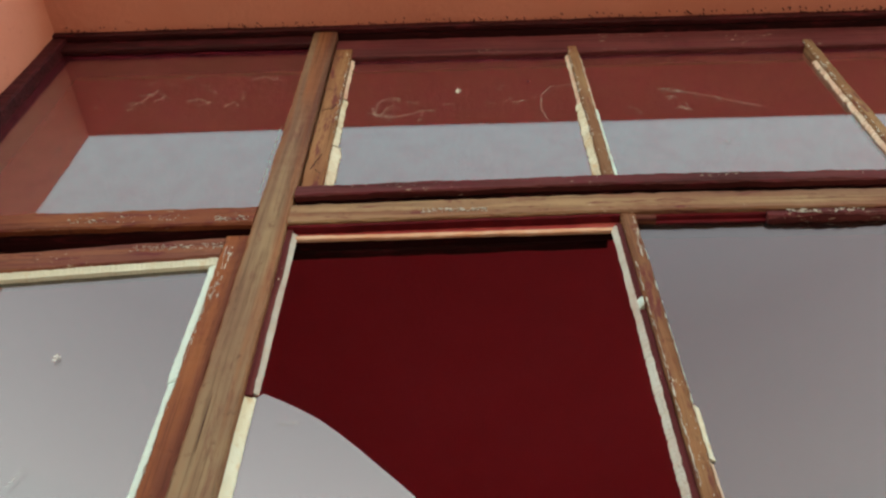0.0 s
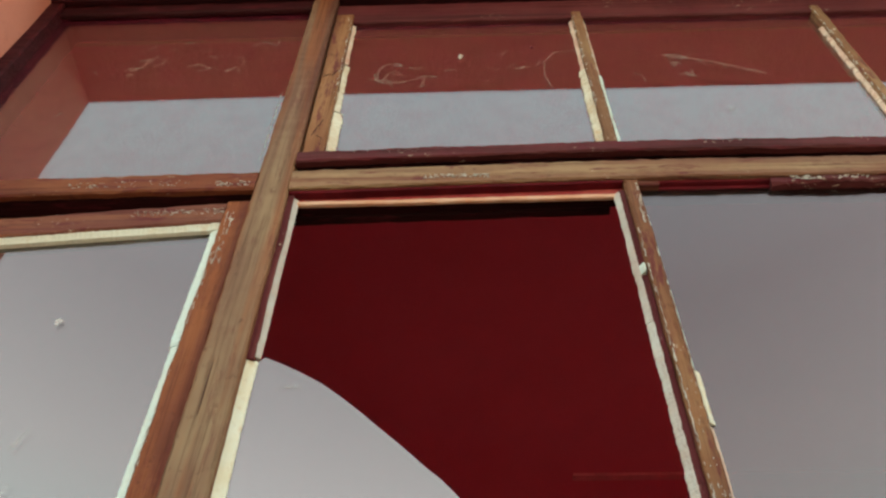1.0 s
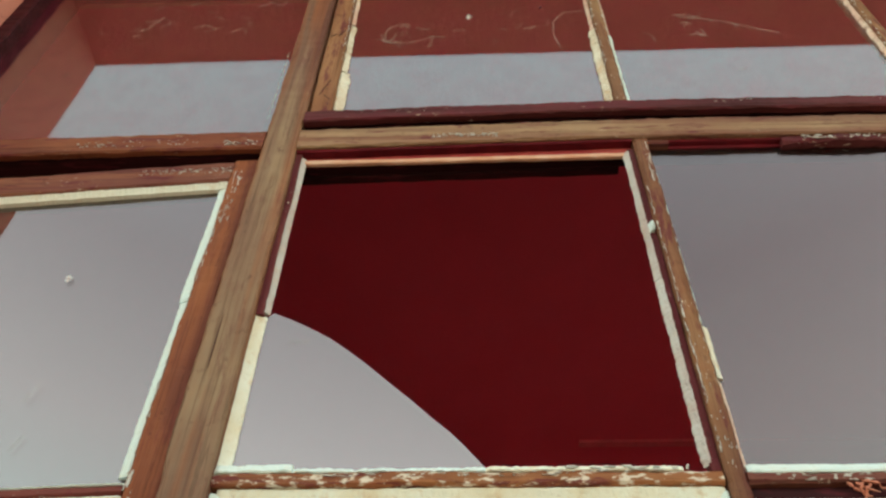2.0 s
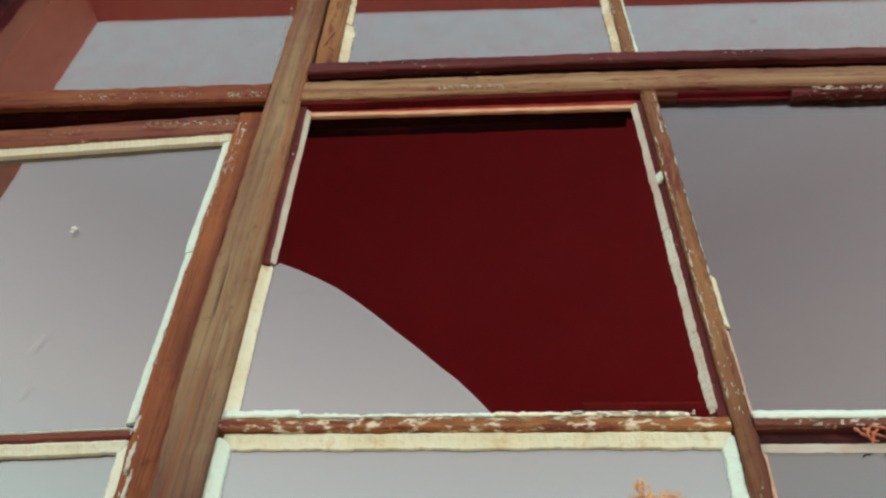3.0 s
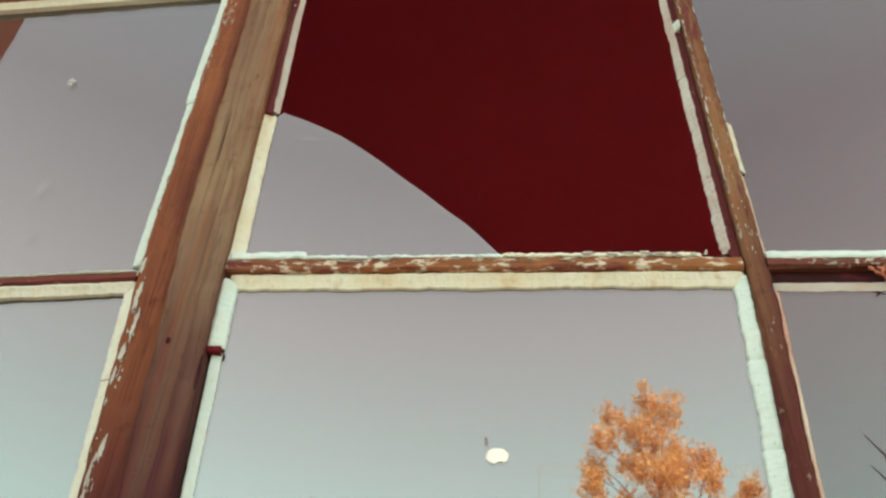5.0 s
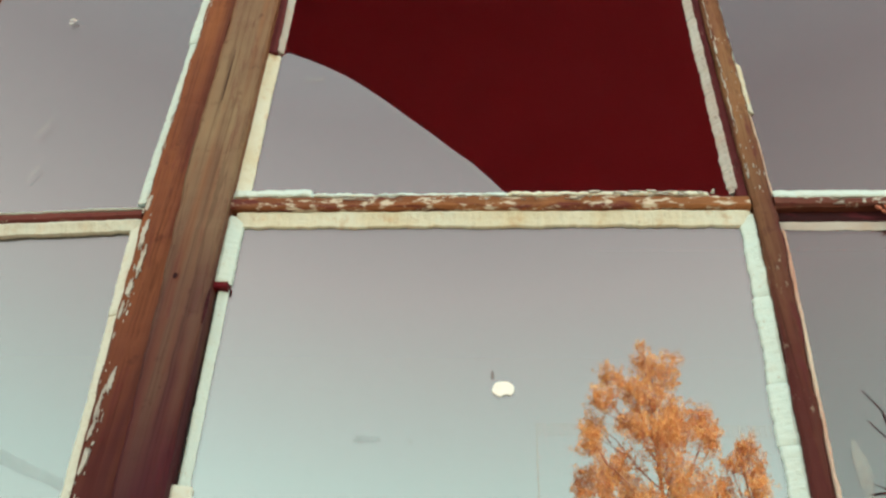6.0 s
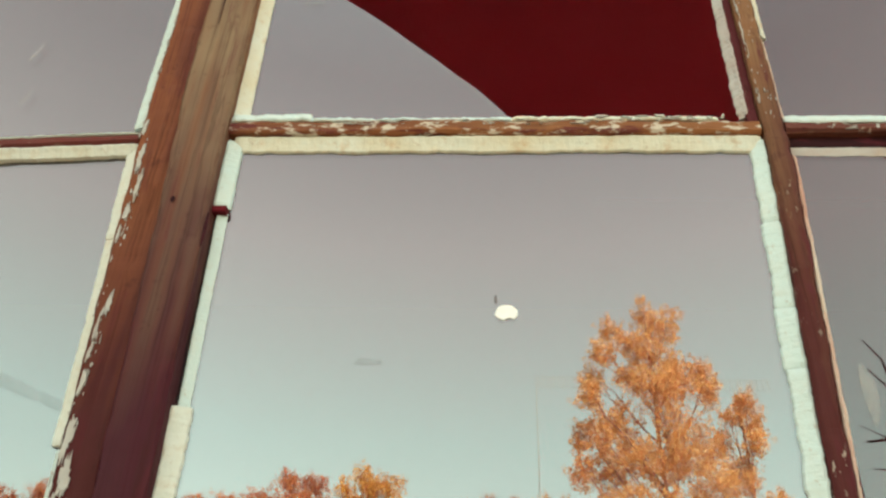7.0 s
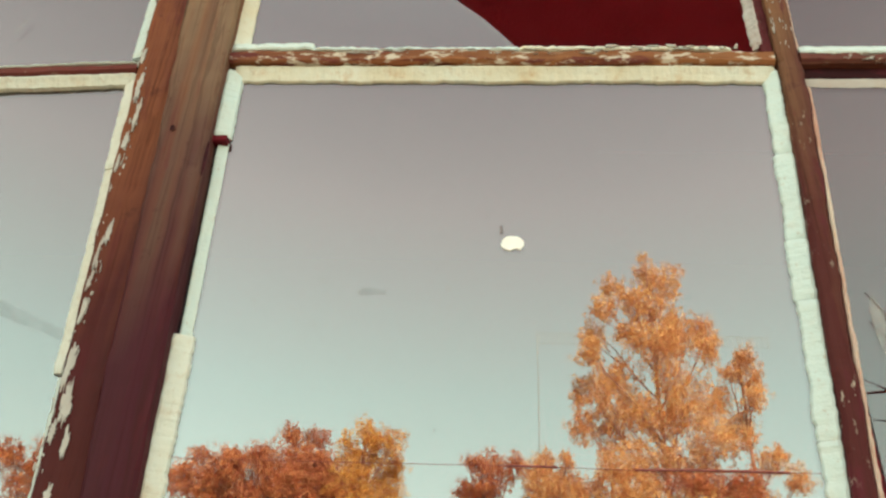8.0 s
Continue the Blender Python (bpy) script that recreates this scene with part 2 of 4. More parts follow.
def leaf_mat(name, a, b, c):
    """Leaves: each takes its own tone between three."""
    k = Mat(name)
    isl = k.n.new("ShaderNodeNewGeometry").outputs["Random Per Island"]
    col = k.ramp(isl, (0.0, c), (0.45, a), (1.0, b))
    col = k.mix(k.ramp(k.noise(0.6, 3, 0.6), (0.4, 0.0), (0.65, 0.6)), col, c)
    m = k.set(col, 0.55)
    k.b.inputs["Transmission Weight"].default_value = 0.0
    thin = k.n.new("ShaderNodeBsdfTranslucent")
    k.l.new(col, thin.inputs[0])
    both = k.n.new("ShaderNodeMixShader")
    both.inputs[0].default_value = 0.25
    k.l.new(k.b.outputs[0], both.inputs[1])
    k.l.new(thin.outputs[0], both.inputs[2])
    k.l.new(both.outputs[0], k.n["Material Output"].inputs[0])
    return m


LEAF_GOLD = leaf_mat("golden_orange_leaves", (0.80, 0.42, 0.125), (0.92, 0.65, 0.29), (0.48, 0.16, 0.05))
LEAF_RED = leaf_mat("russet_leaves", (0.62, 0.205, 0.060), (0.78, 0.36, 0.13), (0.30, 0.060, 0.028))
LEAF_YEL = leaf_mat("yellow_orange_leaves", (0.68, 0.34, 0.06), (0.86, 0.52, 0.11), (0.50, 0.18, 0.03))


# ---------------------------------------------------------------- mesh helpers
def link(name, verts, faces, mat, parent=None, label="", smooth=False):
    me = bpy.data.meshes.new(name)
    me.from_pydata([tuple(v) for v in verts], [], faces)
    me.materials.append(mat)
    if smooth:
        for p in me.polygons:
            p.use_smooth = True
    me.update()
    ob = new(name, me)
    if parent is not None:
        ob.parent = parent
    return tagged(ob, label)


def part(name, bm, mat, parent=None, label="", smooth=False):
    bmesh.ops.recalc_face_normals(bm, faces=bm.faces)
    me = bpy.data.meshes.new(name)
    bm.to_mesh(me)
    bm.free()
    me.materials.append(mat)
    if smooth:
        for p in me.polygons:
            p.use_smooth = True
    ob = new(name, me)
    if parent is not None:
        ob.parent = parent
    return tagged(ob, label)


def wob(v, f, seed):
    """Smooth noise about -1..1 along a line."""
    return noise.noise(Vector((v * f, seed * 3.77 + 0.31, seed * 1.3)))


def sweep(bm, rings):
    """Skin equal rings of points into a tube with both ends shut."""
    vs = [[bm.verts.new(p) for p in r] for r in rings]
    n = len(vs[0])
    for a, b in zip(vs, vs[1:]):
        for i in range(n):
            j = (i + 1) % n
            bm.faces.new((a[i], a[j], b[j], b[i]))
    bm.faces.new(vs[0][::-1])
    bm.faces.new(vs[-1])
    return bm


def beam(name, box, axis, mat, parent, label="", chamfer=0.0025, rough=0.0007, seed=1.0, step=0.012, sag=None, lean=None):
    """A length of timber: an eight-sided section with worn, slightly wavering edges."""
    x0, x1, y0, y1, z0, z1 = box
    lo, hi = {"x": (x0, x1), "y": (y0, y1), "z": (z0, z1)}[axis]
    n = max(2, int((hi - lo) / step))
    bm, rings = bmesh.new(), []
    for i in range(n + 1):
        s = lo + (hi - lo) * i / n
        if axis == "z":
            a0, a1, b0, b1 = x0, x1, y0, y1
            if lean:
                a0, a1 = a0 + lean[0](s), a1 + lean[1](s)
        elif axis == "x":
            a0, a1, b0, b1 = z0, z1, y0, y1
        else:
            a0, a1, b0, b1 = x0, x1, z0, z1
        c = [max(0.0006, chamfer * (1 + 0.9 * wob(s, 37, seed + q)) + rough * 1.5 * max(0, wob(s, 120, seed + q + 9))) for q in range(4)]
        e = [rough * (wob(s, 14, seed + 20 + q) + 0.7 * wob(s, 70, seed + 30 + q)) for q in range(4)]
        a0, a1, b0, b1 = a0 + e[0], a1 + e[1], b0 + e[2], b1 + e[3] * 0.3
        r = [(a0 + c[0], b0), (a1 - c[1], b0), (a1, b0 + c[1]), (a1, b1 - c[2]), (a1 - c[2], b1), (a0 + c[3], b1), (a0, b1 - c[3]), (a0, b0 + c[0])]
        if axis == "z":
            rings.append([(a, b, s) for a, b in r])
        elif axis == "x":
            d = sag(s) if sag else 0.0
            rings.append([(s, b, a + d) for a, b in r])
        else:
            rings.append([(a, s, b) for a, b in r])
    return part(name, sweep(bm, rings), mat, parent, label)


def bead(name, p0, p1, side, width, mat, parent, label="", proud=0.010, y=0.0, ragged=0.0012, seed=1.0, fall=1.0, sag=None):
    """A run of putty from p0 to p1 (x, z) on the glass at y; side: the (x, z) way from the timber to the pane."""
    p0, p1, side = Vector(p0), Vector(p1), Vector(side)
    length = (p1 - p0).length
    n = max(2, int(length / 0.0022))
    bm, rings = bmesh.new(), []
    for i in range(n + 1):
        f = i / n
        s = f * length
        c = p0 + (p1 - p0) * f
        if sag:
            c.y += sag(c.x)
        w = width * (1 + 0.06 * wob(s, 9, seed)) + 1.6 * ragged * (0.40 * wob(s, 38, seed + 2) + 0.25 * wob(s, 130, seed + 5) + 0.40 * wob(s, 300, seed + 7) - 1.5 * max(0.0, wob(s, 85, seed + 8) - 0.30))
        ends = min(1.0, 0.8 + min(s, length - s) / 0.020)
        t = ends * proud * (1 + 0.12 * wob(s, 20, seed + 3) + 0.07 * wob(s, 110, seed + 6) + 0.05 * wob(s, 260, seed + 14))
        back = ragged * (0.7 * wob(s, 75, seed + 11) + 0.9 * wob(s, 230, seed + 12))
        pts = [(-0.001, 0.0), (back * 0.5, -t * 0.92), (w * 0.16 + back, -t), (w * 0.55, -t * (1 - 0.42 * fall)), (w * 0.93, -t * (1 - 0.75 * fall)), (w, -0.0004)]
        rings.append([(c.x + side.x * a, y + b, c.y + side.y * a) for a, b in pts])
    return part(name, sweep(bm, rings), mat, parent, label)


def pane(x0, x1, z0, z1, parent, y=0.0, label="", thick=0.003, mat=None):
    bm = bmesh.new()
    bmesh.ops.create_cube(bm, size=1)
    bmesh.ops.scale(bm, vec=(x1 - x0, thick, z1 - z0), verts=bm.verts)
    bmesh.ops.translate(bm, vec=((x0 + x1) / 2, y + thick / 2, (z0 + z1) / 2), verts=bm.verts)
    ob = part("pane", bm, mat or GLASS, parent, label)
    ob.visible_shadow = False
    return ob


def box(name, x0, x1, y0, y1, z0, z1, mat, parent=None, label=""):
    bm = bmesh.new()
    bmesh.ops.create_cube(bm, size=1)
    bmesh.ops.scale(bm, vec=(x1 - x0, y1 - y0, z1 - z0), verts=bm.verts)
    bmesh.ops.translate(bm, vec=((x0 + x1) / 2, (y0 + y1) / 2, (z0 + z1) / 2), verts=bm.verts)
    return part(name, bm, mat, parent, label)


def empty(name, parent=None, m=None):
    e = new(name)
    e.empty_display_size = 0.05
    if parent is not None:
        e.parent = parent
    if m is not None:
        e.matrix_basis = m
    return e


def tube(points, radii, sides=5):
    """Rings round a line of points, for sweep()."""
    rings = []
    pts = [Vector(p) for p in points]
    for i, p in enumerate(pts):
        d = (pts[min(i + 1, len(pts) - 1)] - pts[max(i - 1, 0)]).normalized()
        u = d.orthogonal().normalized() if abs(d.z) < 0.95 else Vector((1, 0, 0))
        u = (u - d * u.dot(d)).normalized()
        v = d.cross(u)
        rings.append([p + radii[i] * (u * math.cos(a) + v * math.sin(a)) for a in [2 * math.pi * k / sides for k in range(sides)]])
    return rings


# ---------------------------------------------------------------- building
OPEN_L, OPEN_R, OPEN_B, OPEN_T = -0.90, 2.26, 0.90, 3.10     # the opening in the wall
FACE = -0.230                                               # the wall's outer face; the glass stands at y = 0
INNER = 0.09
TOP = 4.3


def outer_wall():
    """The front wall with its opening; the inside of the opening is its plastered reveal and head."""
    bm = bmesh.new()
    step = 0.05

    def sheet(fn, us, vs):
        g = [[bm.verts.new(fn(u, v)) for v in vs] for u in us]
        for i in range(len(us) - 1):
            for j in range(len(vs) - 1):
                bm.faces.new((g[i][j], g[i + 1][j], g[i + 1][j + 1], g[i][j + 1]))

    def span(a, b, s):
        k = max(1, int(abs(b - a) / s))
        return [a + (b - a) * i / k for i in range(k + 1)]

    def edge(s, q):
        return 0.003 * wob(s, 5, q) + 0.0015 * wob(s, 24, q + 1)

    # soffit and reveals, slightly uneven
    sheet(lambda x, y: (x, y, OPEN_T + edge(x, 1) + 0.002 * wob(y, 9, x)), span(OPEN_L, OPEN_R, step), span(FACE, INNER, 0.04))
    sheet(lambda z, y: (OPEN_L + (edge(z, 4) if z < OPEN_T - 0.01 else 0), y, z), span(OPEN_B, OPEN_T, step), span(FACE, INNER, 0.04))
    sheet(lambda z, y: (OPEN_R, y, z), span(OPEN_B, OPEN_T, 0.5), span(FACE, INNER, 0.2))
    sheet(lambda x, y: (x, y, OPEN_B), span(OPEN_L, OPEN_R, 0.5), span(FACE, INNER, 0.2))
    for yy in (FACE, INNER):
        for a, b, c, d in ((-5, OPEN_L, 0, TOP), (OPEN_R, 6, 0, TOP), (OPEN_L, OPEN_R, 0, OPEN_B), (OPEN_L, OPEN_R, OPEN_T, TOP)):
            sheet(lambda x, z: (x, yy, z), [a, b], [c, d])
    sheet(lambda x, y: (x, y, TOP), [-5, 6], [FACE, INNER])
    ob = part("wall_front", bm, PLASTER)
    return tagged(ob, "peach painted rendered wall round a recessed window", "wall", kind="structure")


outer_wall()
for nm, b in (("wall_back", (-5, 6, 3.6, 3.8, 0, TOP)), ("wall_left", (-5, -4.8, INNER, 3.6, 0, TOP)), ("wall_right", (5.8, 6, INNER, 3.6, 0, TOP))):
    tagged(box(nm, *b, RED_WALL), "deep red painted wall of a dark room", "wall", kind="structure")
# unseen floor, kept pale so that it brightens the red ceiling
tagged(box("floor", -4.8, 5.8, INNER, 3.6, 0.0, 0.06, plain("pale_bounce_floor", (0.80, 0.70, 0.62), 0.6, 5, 0.25)), "unseen floor of the room, pale to bounce light onto the ceiling", "floor", kind="structure")
tagged(box("ceiling", -4.8, 5.8, INNER, 3.6, 3.68, 3.78, RED_WALL), "deep red painted ceiling of a dark room", "ceiling", kind="structure")
tagged(box("roof", -5.1, 6.1, FACE - 0.05, 3.9, TOP, TOP + 0.12, ROOFING), "flat grey roof slab", "roof", kind="structure")
batten = box("ceiling_batten", 0.50, 3.11, 2.563, 2.604, 3.666, 3.682, plain("pale_red_paint", (0.94, 0.18, 0.25), 0.6, 12, 0.15))
tagged(batten, "paler red painted batten across the room's ceiling", "batten", kind="structure")

# ground: one sheet to the horizon, paved near the wall
gk = Mat("dry_ground")
gcol = gk.mix(gk.ramp(gk.noise(0.25, 6, 0.65), (0.35, 0.0), (0.65, 1.0)), (0.32, 0.24, 0.145), (0.42, 0.33, 0.215))
gcol = gk.mix(gk.ramp(gk.noise(9, 6, 0.7), (0.5, 0.0), (0.7, 0.5)), gcol, (0.20, 0.13, 0.07))
gk.set(gcol, 0.95, gk.noise(20, 6, 0.7), 0.6, 0.02)
link("ground", [(-1500, -1500, 0), (1500, -1500, 0), (1500, 1500, 0), (-1500, 1500, 0)], [(0, 1, 2, 3)], gk.m)
tagged(bpy.data.objects["ground"], "dry pale ground with straw-coloured grass", "ground", kind="structure")

# ---------------------------------------------------------------- the window
window = empty("window_1")
tagged(window, "old timber window with peeling paint, putty and one broken pane", "window", kind="structure")

HEAD = 3.082
MX0, MX1 = -0.310, -0.257            # the mullion between the narrow and the wide light
BARS = (0.262, 0.762)                # upright glazing bars of the wide light
TOP_BARS = (0.254, 0.751)            # those of the sash above
MR0, MR1 = 1.27, 1.33                # second mullion, past the view
SILL = 1.06

def warp(x):
    """The old transom and rails droop towards the mullion."""
    return -0.026 * max(0.0, 0.24 - x) - 0.004 * max(0.0, x - 0.4)


def droop(x):
    """Rails of the narrow light hang a little at their far end."""
    return 0.012 * x


def slump(x):
    """The casement's rails have dropped away from the mullion."""
    return 0.065 * x


def lean_near(z):
    """Below the cross bar the mullion's narrow-light edge draws in."""
    return 0.045 * max(0.0, 1.83 - z)


def lean_far(z):
    return 0.020 * max(0.0, 1.72 - z)


def lean_bar(z):
    """The upright bar below the cross bar stands out of plumb."""
    return -0.045 * max(0.0, 1.72 - z)


def lean_bar_far(z):
    return -0.058 * max(0.0, 1.72 - z)


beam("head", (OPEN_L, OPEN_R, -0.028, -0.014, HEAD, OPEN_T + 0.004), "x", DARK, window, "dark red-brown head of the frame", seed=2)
# shade behind the head is painted near-black
beam("head_back", (OPEN_L, OPEN_R, -0.014, 0.075, HEAD + 0.002, OPEN_T + 0.002), "x", BLACK, window, "back of the head, its shade painted near-black", seed=2.5)
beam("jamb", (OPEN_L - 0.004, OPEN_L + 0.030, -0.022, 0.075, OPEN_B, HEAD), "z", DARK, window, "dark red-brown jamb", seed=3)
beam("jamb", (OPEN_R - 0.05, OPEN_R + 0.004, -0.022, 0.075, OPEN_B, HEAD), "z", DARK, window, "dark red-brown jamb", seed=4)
beam("sill", (OPEN_L, OPEN_R, -0.20, 0.08, OPEN_B, OPEN_B + 0.06), "x", BROWN_X, window, "weathered timber sill", seed=5)
beam("bottom_rail", (OPEN_L + 0.05, OPEN_R - 0.05, -0.012, 0.03, OPEN_B + 0.06, SILL), "x", BROWN_X, window, seed=6)
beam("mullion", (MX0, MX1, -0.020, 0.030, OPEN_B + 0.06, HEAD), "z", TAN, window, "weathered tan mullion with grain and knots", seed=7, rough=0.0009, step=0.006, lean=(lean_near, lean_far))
beam("mullion", (MR0, MR1, -0.020, 0.030, OPEN_B + 0.06, HEAD), "z", TAN, window, seed=8)
# transom over the wide light: tan face; shade on its back is painted near-black
beam("transom", (MX1, MR0, -0.020, 0.004, 2.361, 2.409), "x", TAN_X, window, "weathered tan transom", seed=9, rough=0.0010, step=0.006, sag=warp)
beam("transom_rebate", (MX1, MR0, 0.004, 0.028, 2.347, 2.412), "x", BLACK, window, "back of the transom, its shade painted near-black", seed=10, sag=warp)
beam("transom_back", (MX1 + 0.002, 0.236, 0.028, 0.044, 2.347, 2.412), "x", BLACK, window, "back of the transom, its shade painted near-black", seed=10.5, sag=warp)
beam("transom", (MR1, OPEN_R - 0.05, -0.020, 0.028, 2.35, 2.41), "x", TAN_X, window, seed=11)

# ---- upper lights of the wide part: one sash with upright bars
toplight = empty("top_sash", window)
tagged(toplight, "fixed upper sash of three panes under cobwebs")
# shade under this rail is put into a near-black back piece
beam("rail_back", (-0.255, MR0 - 0.006, -0.011, 0.026, 2.430, 2.452), "x", BLACK, toplight, "back of the rail, its shade painted near-black", seed=12.5, sag=warp)
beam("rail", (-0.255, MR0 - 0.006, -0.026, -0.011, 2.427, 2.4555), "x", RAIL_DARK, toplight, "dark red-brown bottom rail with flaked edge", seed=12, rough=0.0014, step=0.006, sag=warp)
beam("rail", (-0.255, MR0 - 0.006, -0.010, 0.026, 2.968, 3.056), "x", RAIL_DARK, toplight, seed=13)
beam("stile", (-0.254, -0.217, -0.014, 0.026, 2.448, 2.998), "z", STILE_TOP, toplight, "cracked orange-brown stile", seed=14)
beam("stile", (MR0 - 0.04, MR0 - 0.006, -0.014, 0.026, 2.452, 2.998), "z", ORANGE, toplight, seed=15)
# black box paints the unlit depth of the groove
box("groove_shade", -0.25, MR0, 0.026, 0.036, 2.405, 2.445, BLACK, toplight)
for i, x in enumerate(TOP_BARS):
    beam("glazing_bar", (x - 0.012, x + 0.010, -0.012, 0.020, 2.450, 2.990), "z", TAN_BAR, toplight, "tan glazing bar flecked with old white paint", seed=16 + i)
edges = (-0.217, TOP_BARS[0] - 0.012, TOP_BARS[0] + 0.010, TOP_BARS[1] - 0.012, TOP_BARS[1] + 0.010, MR0 - 0.04)
for i in range(3):
    pane(edges[2 * i] - 0.004, edges[2 * i + 1] + 0.004, 2.450, 2.975, toplight, label="dusty pane with cobwebs, maroon reflection painted into its film", mat=GLASS_HIGH)
# what is left of their putty
bead("putty", (-0.217, 2.452), (-0.217, 2.600), (1, 0), 0.0165, PUTTY_OLD, toplight, "crumbling cream putty", seed=21, ragged=0.0034, proud=0.008)
bead("putty", (-0.217, 2.606), (-0.217, 2.780), (1, 0), 0.010, PUTTY_OLD, toplight, seed=22, ragged=0.0036, proud=0.007)
bead("putty", (-0.217, 2.790), (-0.217, 2.964), (1, 0), 0.007, PUTTY_STAIN, toplight, seed=23, ragged=0.0026, proud=0.006)
tb = TOP_BARS[0]
bead("putty", (tb - 0.012, 2.452), (tb - 0.012, 2.740), (-1, 0), 0.0115, PUTTY_OLD, toplight, seed=24, ragged=0.0034)
bead("putty", (tb - 0.012, 2.744), (tb - 0.012, 2.962), (-1, 0), 0.006, PUTTY_STAIN, toplight, seed=25, proud=0.006, ragged=0.0026)
bead("putty", (tb + 0.010, 2.452), (tb + 0.010, 2.720), (1, 0), 0.007, PUTTY, toplight, seed=26, ragged=0.0024, proud=0.007)
bead("putty", (tb + 0.010, 2.726), (tb + 0.010, 2.950), (1, 0), 0.005, PUTTY_STAIN, toplight, seed=26.5, ragged=0.002, proud=0.006)
tb = TOP_BARS[1]
bead("putty", (tb - 0.012, 2.452), (tb - 0.012, 2.900), (-1, 0), 0.006, PUTTY_STAIN, toplight, seed=27, ragged=0.0036, proud=0.008)

# ---- lower lights of the wide part, glazed into the frame
fixed = empty("fixed_light", window)
tagged(fixed, "fixed light with putty round its panes, one of them broken")
bar = BARS[0]
beam("glazing_bar", (bar - 0.008, bar + 0.013, -0.014, 0.022, SILL, 2.364), "z", FLAKED_Z, fixed, "brown upright glazing bar with flaking paint", seed=31, rough=0.0015, step=0.005, lean=(lean_bar, lean_bar_far))
beam("glazing_bar", (BARS[1] - 0.010, BARS[1] + 0.013, -0.014, 0.022, SILL, 2.364), "z", FLAKED_Z, fixed, seed=32)
MID0, MID1 = 1.761, 1.777
beam("glazing_bar", (MX1, bar - 0.010, -0.013, 0.022, MID0, MID1), "x", FLAKED_X, fixed, "brown cross bar under flaking cream paint", seed=33, rough=0.0016, step=0.005)
beam("glazing_bar", (bar + 0.013, BARS[1] - 0.010, -0.013, 0.022, MID0 + 0.001, MID1 - 0.003), "x", BROWN_X, fixed, "dull pinkish-brown cross bar with flaking paint", seed=34, rough=0.0014, step=0.005)
beam("glazing_bar", (BARS[1] + 0.013, MR0, -0.013, 0.022, MID0, MID1), "x", FLAKED_X, fixed, seed=35)
# the broken pane: only a curved shard is left in the lower corner
shard = [(-0.250, 1.778), (0.024, 1.778), (0.018, 1.789), (-0.001, 1.813), (-0.018, 1.833), (-0.037, 1.851), (-0.063, 1.878), (-0.089, 1.903),
         (-0.113, 1.927), (-0.138, 1.950), (-0.163, 1.971), (-0.189, 1.988), (-0.213, 2.002), (-0.237, 2.014), (-0.241, 2.010), (-0.250, 2.007)]
bm = bmesh.new()
f = bm.faces.new([bm.verts.new((x, 0.0, z)) for x, z in shard])
ex = bmesh.ops.extrude_face_region(bm, geom=[f])
bmesh.ops.translate(bm, vec=(0, 0.003, 0), verts=[v for v in ex["geom"] if isinstance(v, bmesh.types.BMVert)])
sh = part("broken_pane", bm, GLASS, fixed, "curved shard left of a broken pane")
sh.visible_shadow = False
pane(bar + 0.005, BARS[1] - 0.002, 1.772, 2.353, fixed, mat=GLASS_DULL)
pane(BARS[1] + 0.005, MR0 + 0.004, 1.776, 2.360, fixed, mat=GLASS_DULL)
pane(MX1 - 0.004, bar - 0.002, SILL - 0.004, 1.766, fixed)
pane(bar + 0.005, BARS[1] - 0.002, SILL - 0.004, 1.752, fixed, mat=GLASS_DULL)
pane(BARS[1] + 0.005, MR0 + 0.004, SILL - 0.004, 1.766, fixed, mat=GLASS_DULL)
# round the hole
beam("glazing_strip", (MX1 + 0.004, bar - 0.012, -0.003, 0.004, 2.332, 2.341), "x", STRIP, fixed, "thin cream strip under the transom", seed=36, chamfer=0.0012, sag=lambda x: 0.5 * warp(x) + 0.001)
# shaded underside and recess of the transom, painted as red strips
beam("recess_shade", (MX1, bar - 0.010, -0.014, 0.003, 2.356, 2.3675), "x", SHADE_MAROON, fixed, seed=36.5, chamfer=0.001, sag=warp)
beam("recess_shade", (MX1, bar - 0.010, 0.000, 0.004, 2.341, 2.360), "x", SHADE_RED, fixed, "red strip painting the reddish shade of the recess", seed=37, chamfer=0.001, sag=lambda x: 0.5 * warp(x) + 0.001)
beam("rebate_edge", (MX1 - 0.002, MX1 + 0.009, -0.010, 0.006, 2.004, 2.350), "z", RAIL_Z, fixed, seed=38.5, chamfer=0.001, rough=0.0012)
bead("putty", (MX1 + 0.008, 2.010), (MX1 + 0.008, 2.340), (1, 0), 0.0075, PUTTY_GREY, fixed, "pink-stained old putty", seed=38, proud=0.008, ragged=0.0006)
bead("putty", (MX1 - 0.004, 1.786), (MX1 - 0.004, 2.006), (1, 0), 0.017, PUTTY_CREAM, fixed, "cream putty holding the shard", seed=39, ragged=0.0009, proud=0.009)
bead("putty", (MX1, 1.777), (-0.178, 1.777), (0, 1), 0.011, PUTTY, fixed, seed=40, proud=0.0135, fall=0.3)
bead("putty", (-0.178, 1.777), (0.020, 1.777), (0, 1), 0.006, PUTTY, fixed, seed=41, proud=0.0125, ragged=0.0016, fall=0.3)
bead("putty", (0.018, 1.777), (0.215, 1.777), (0, 1), 0.007, PUTTY_CREAM, fixed, seed=42, proud=0.0130, ragged=0.0018, fall=0.3)
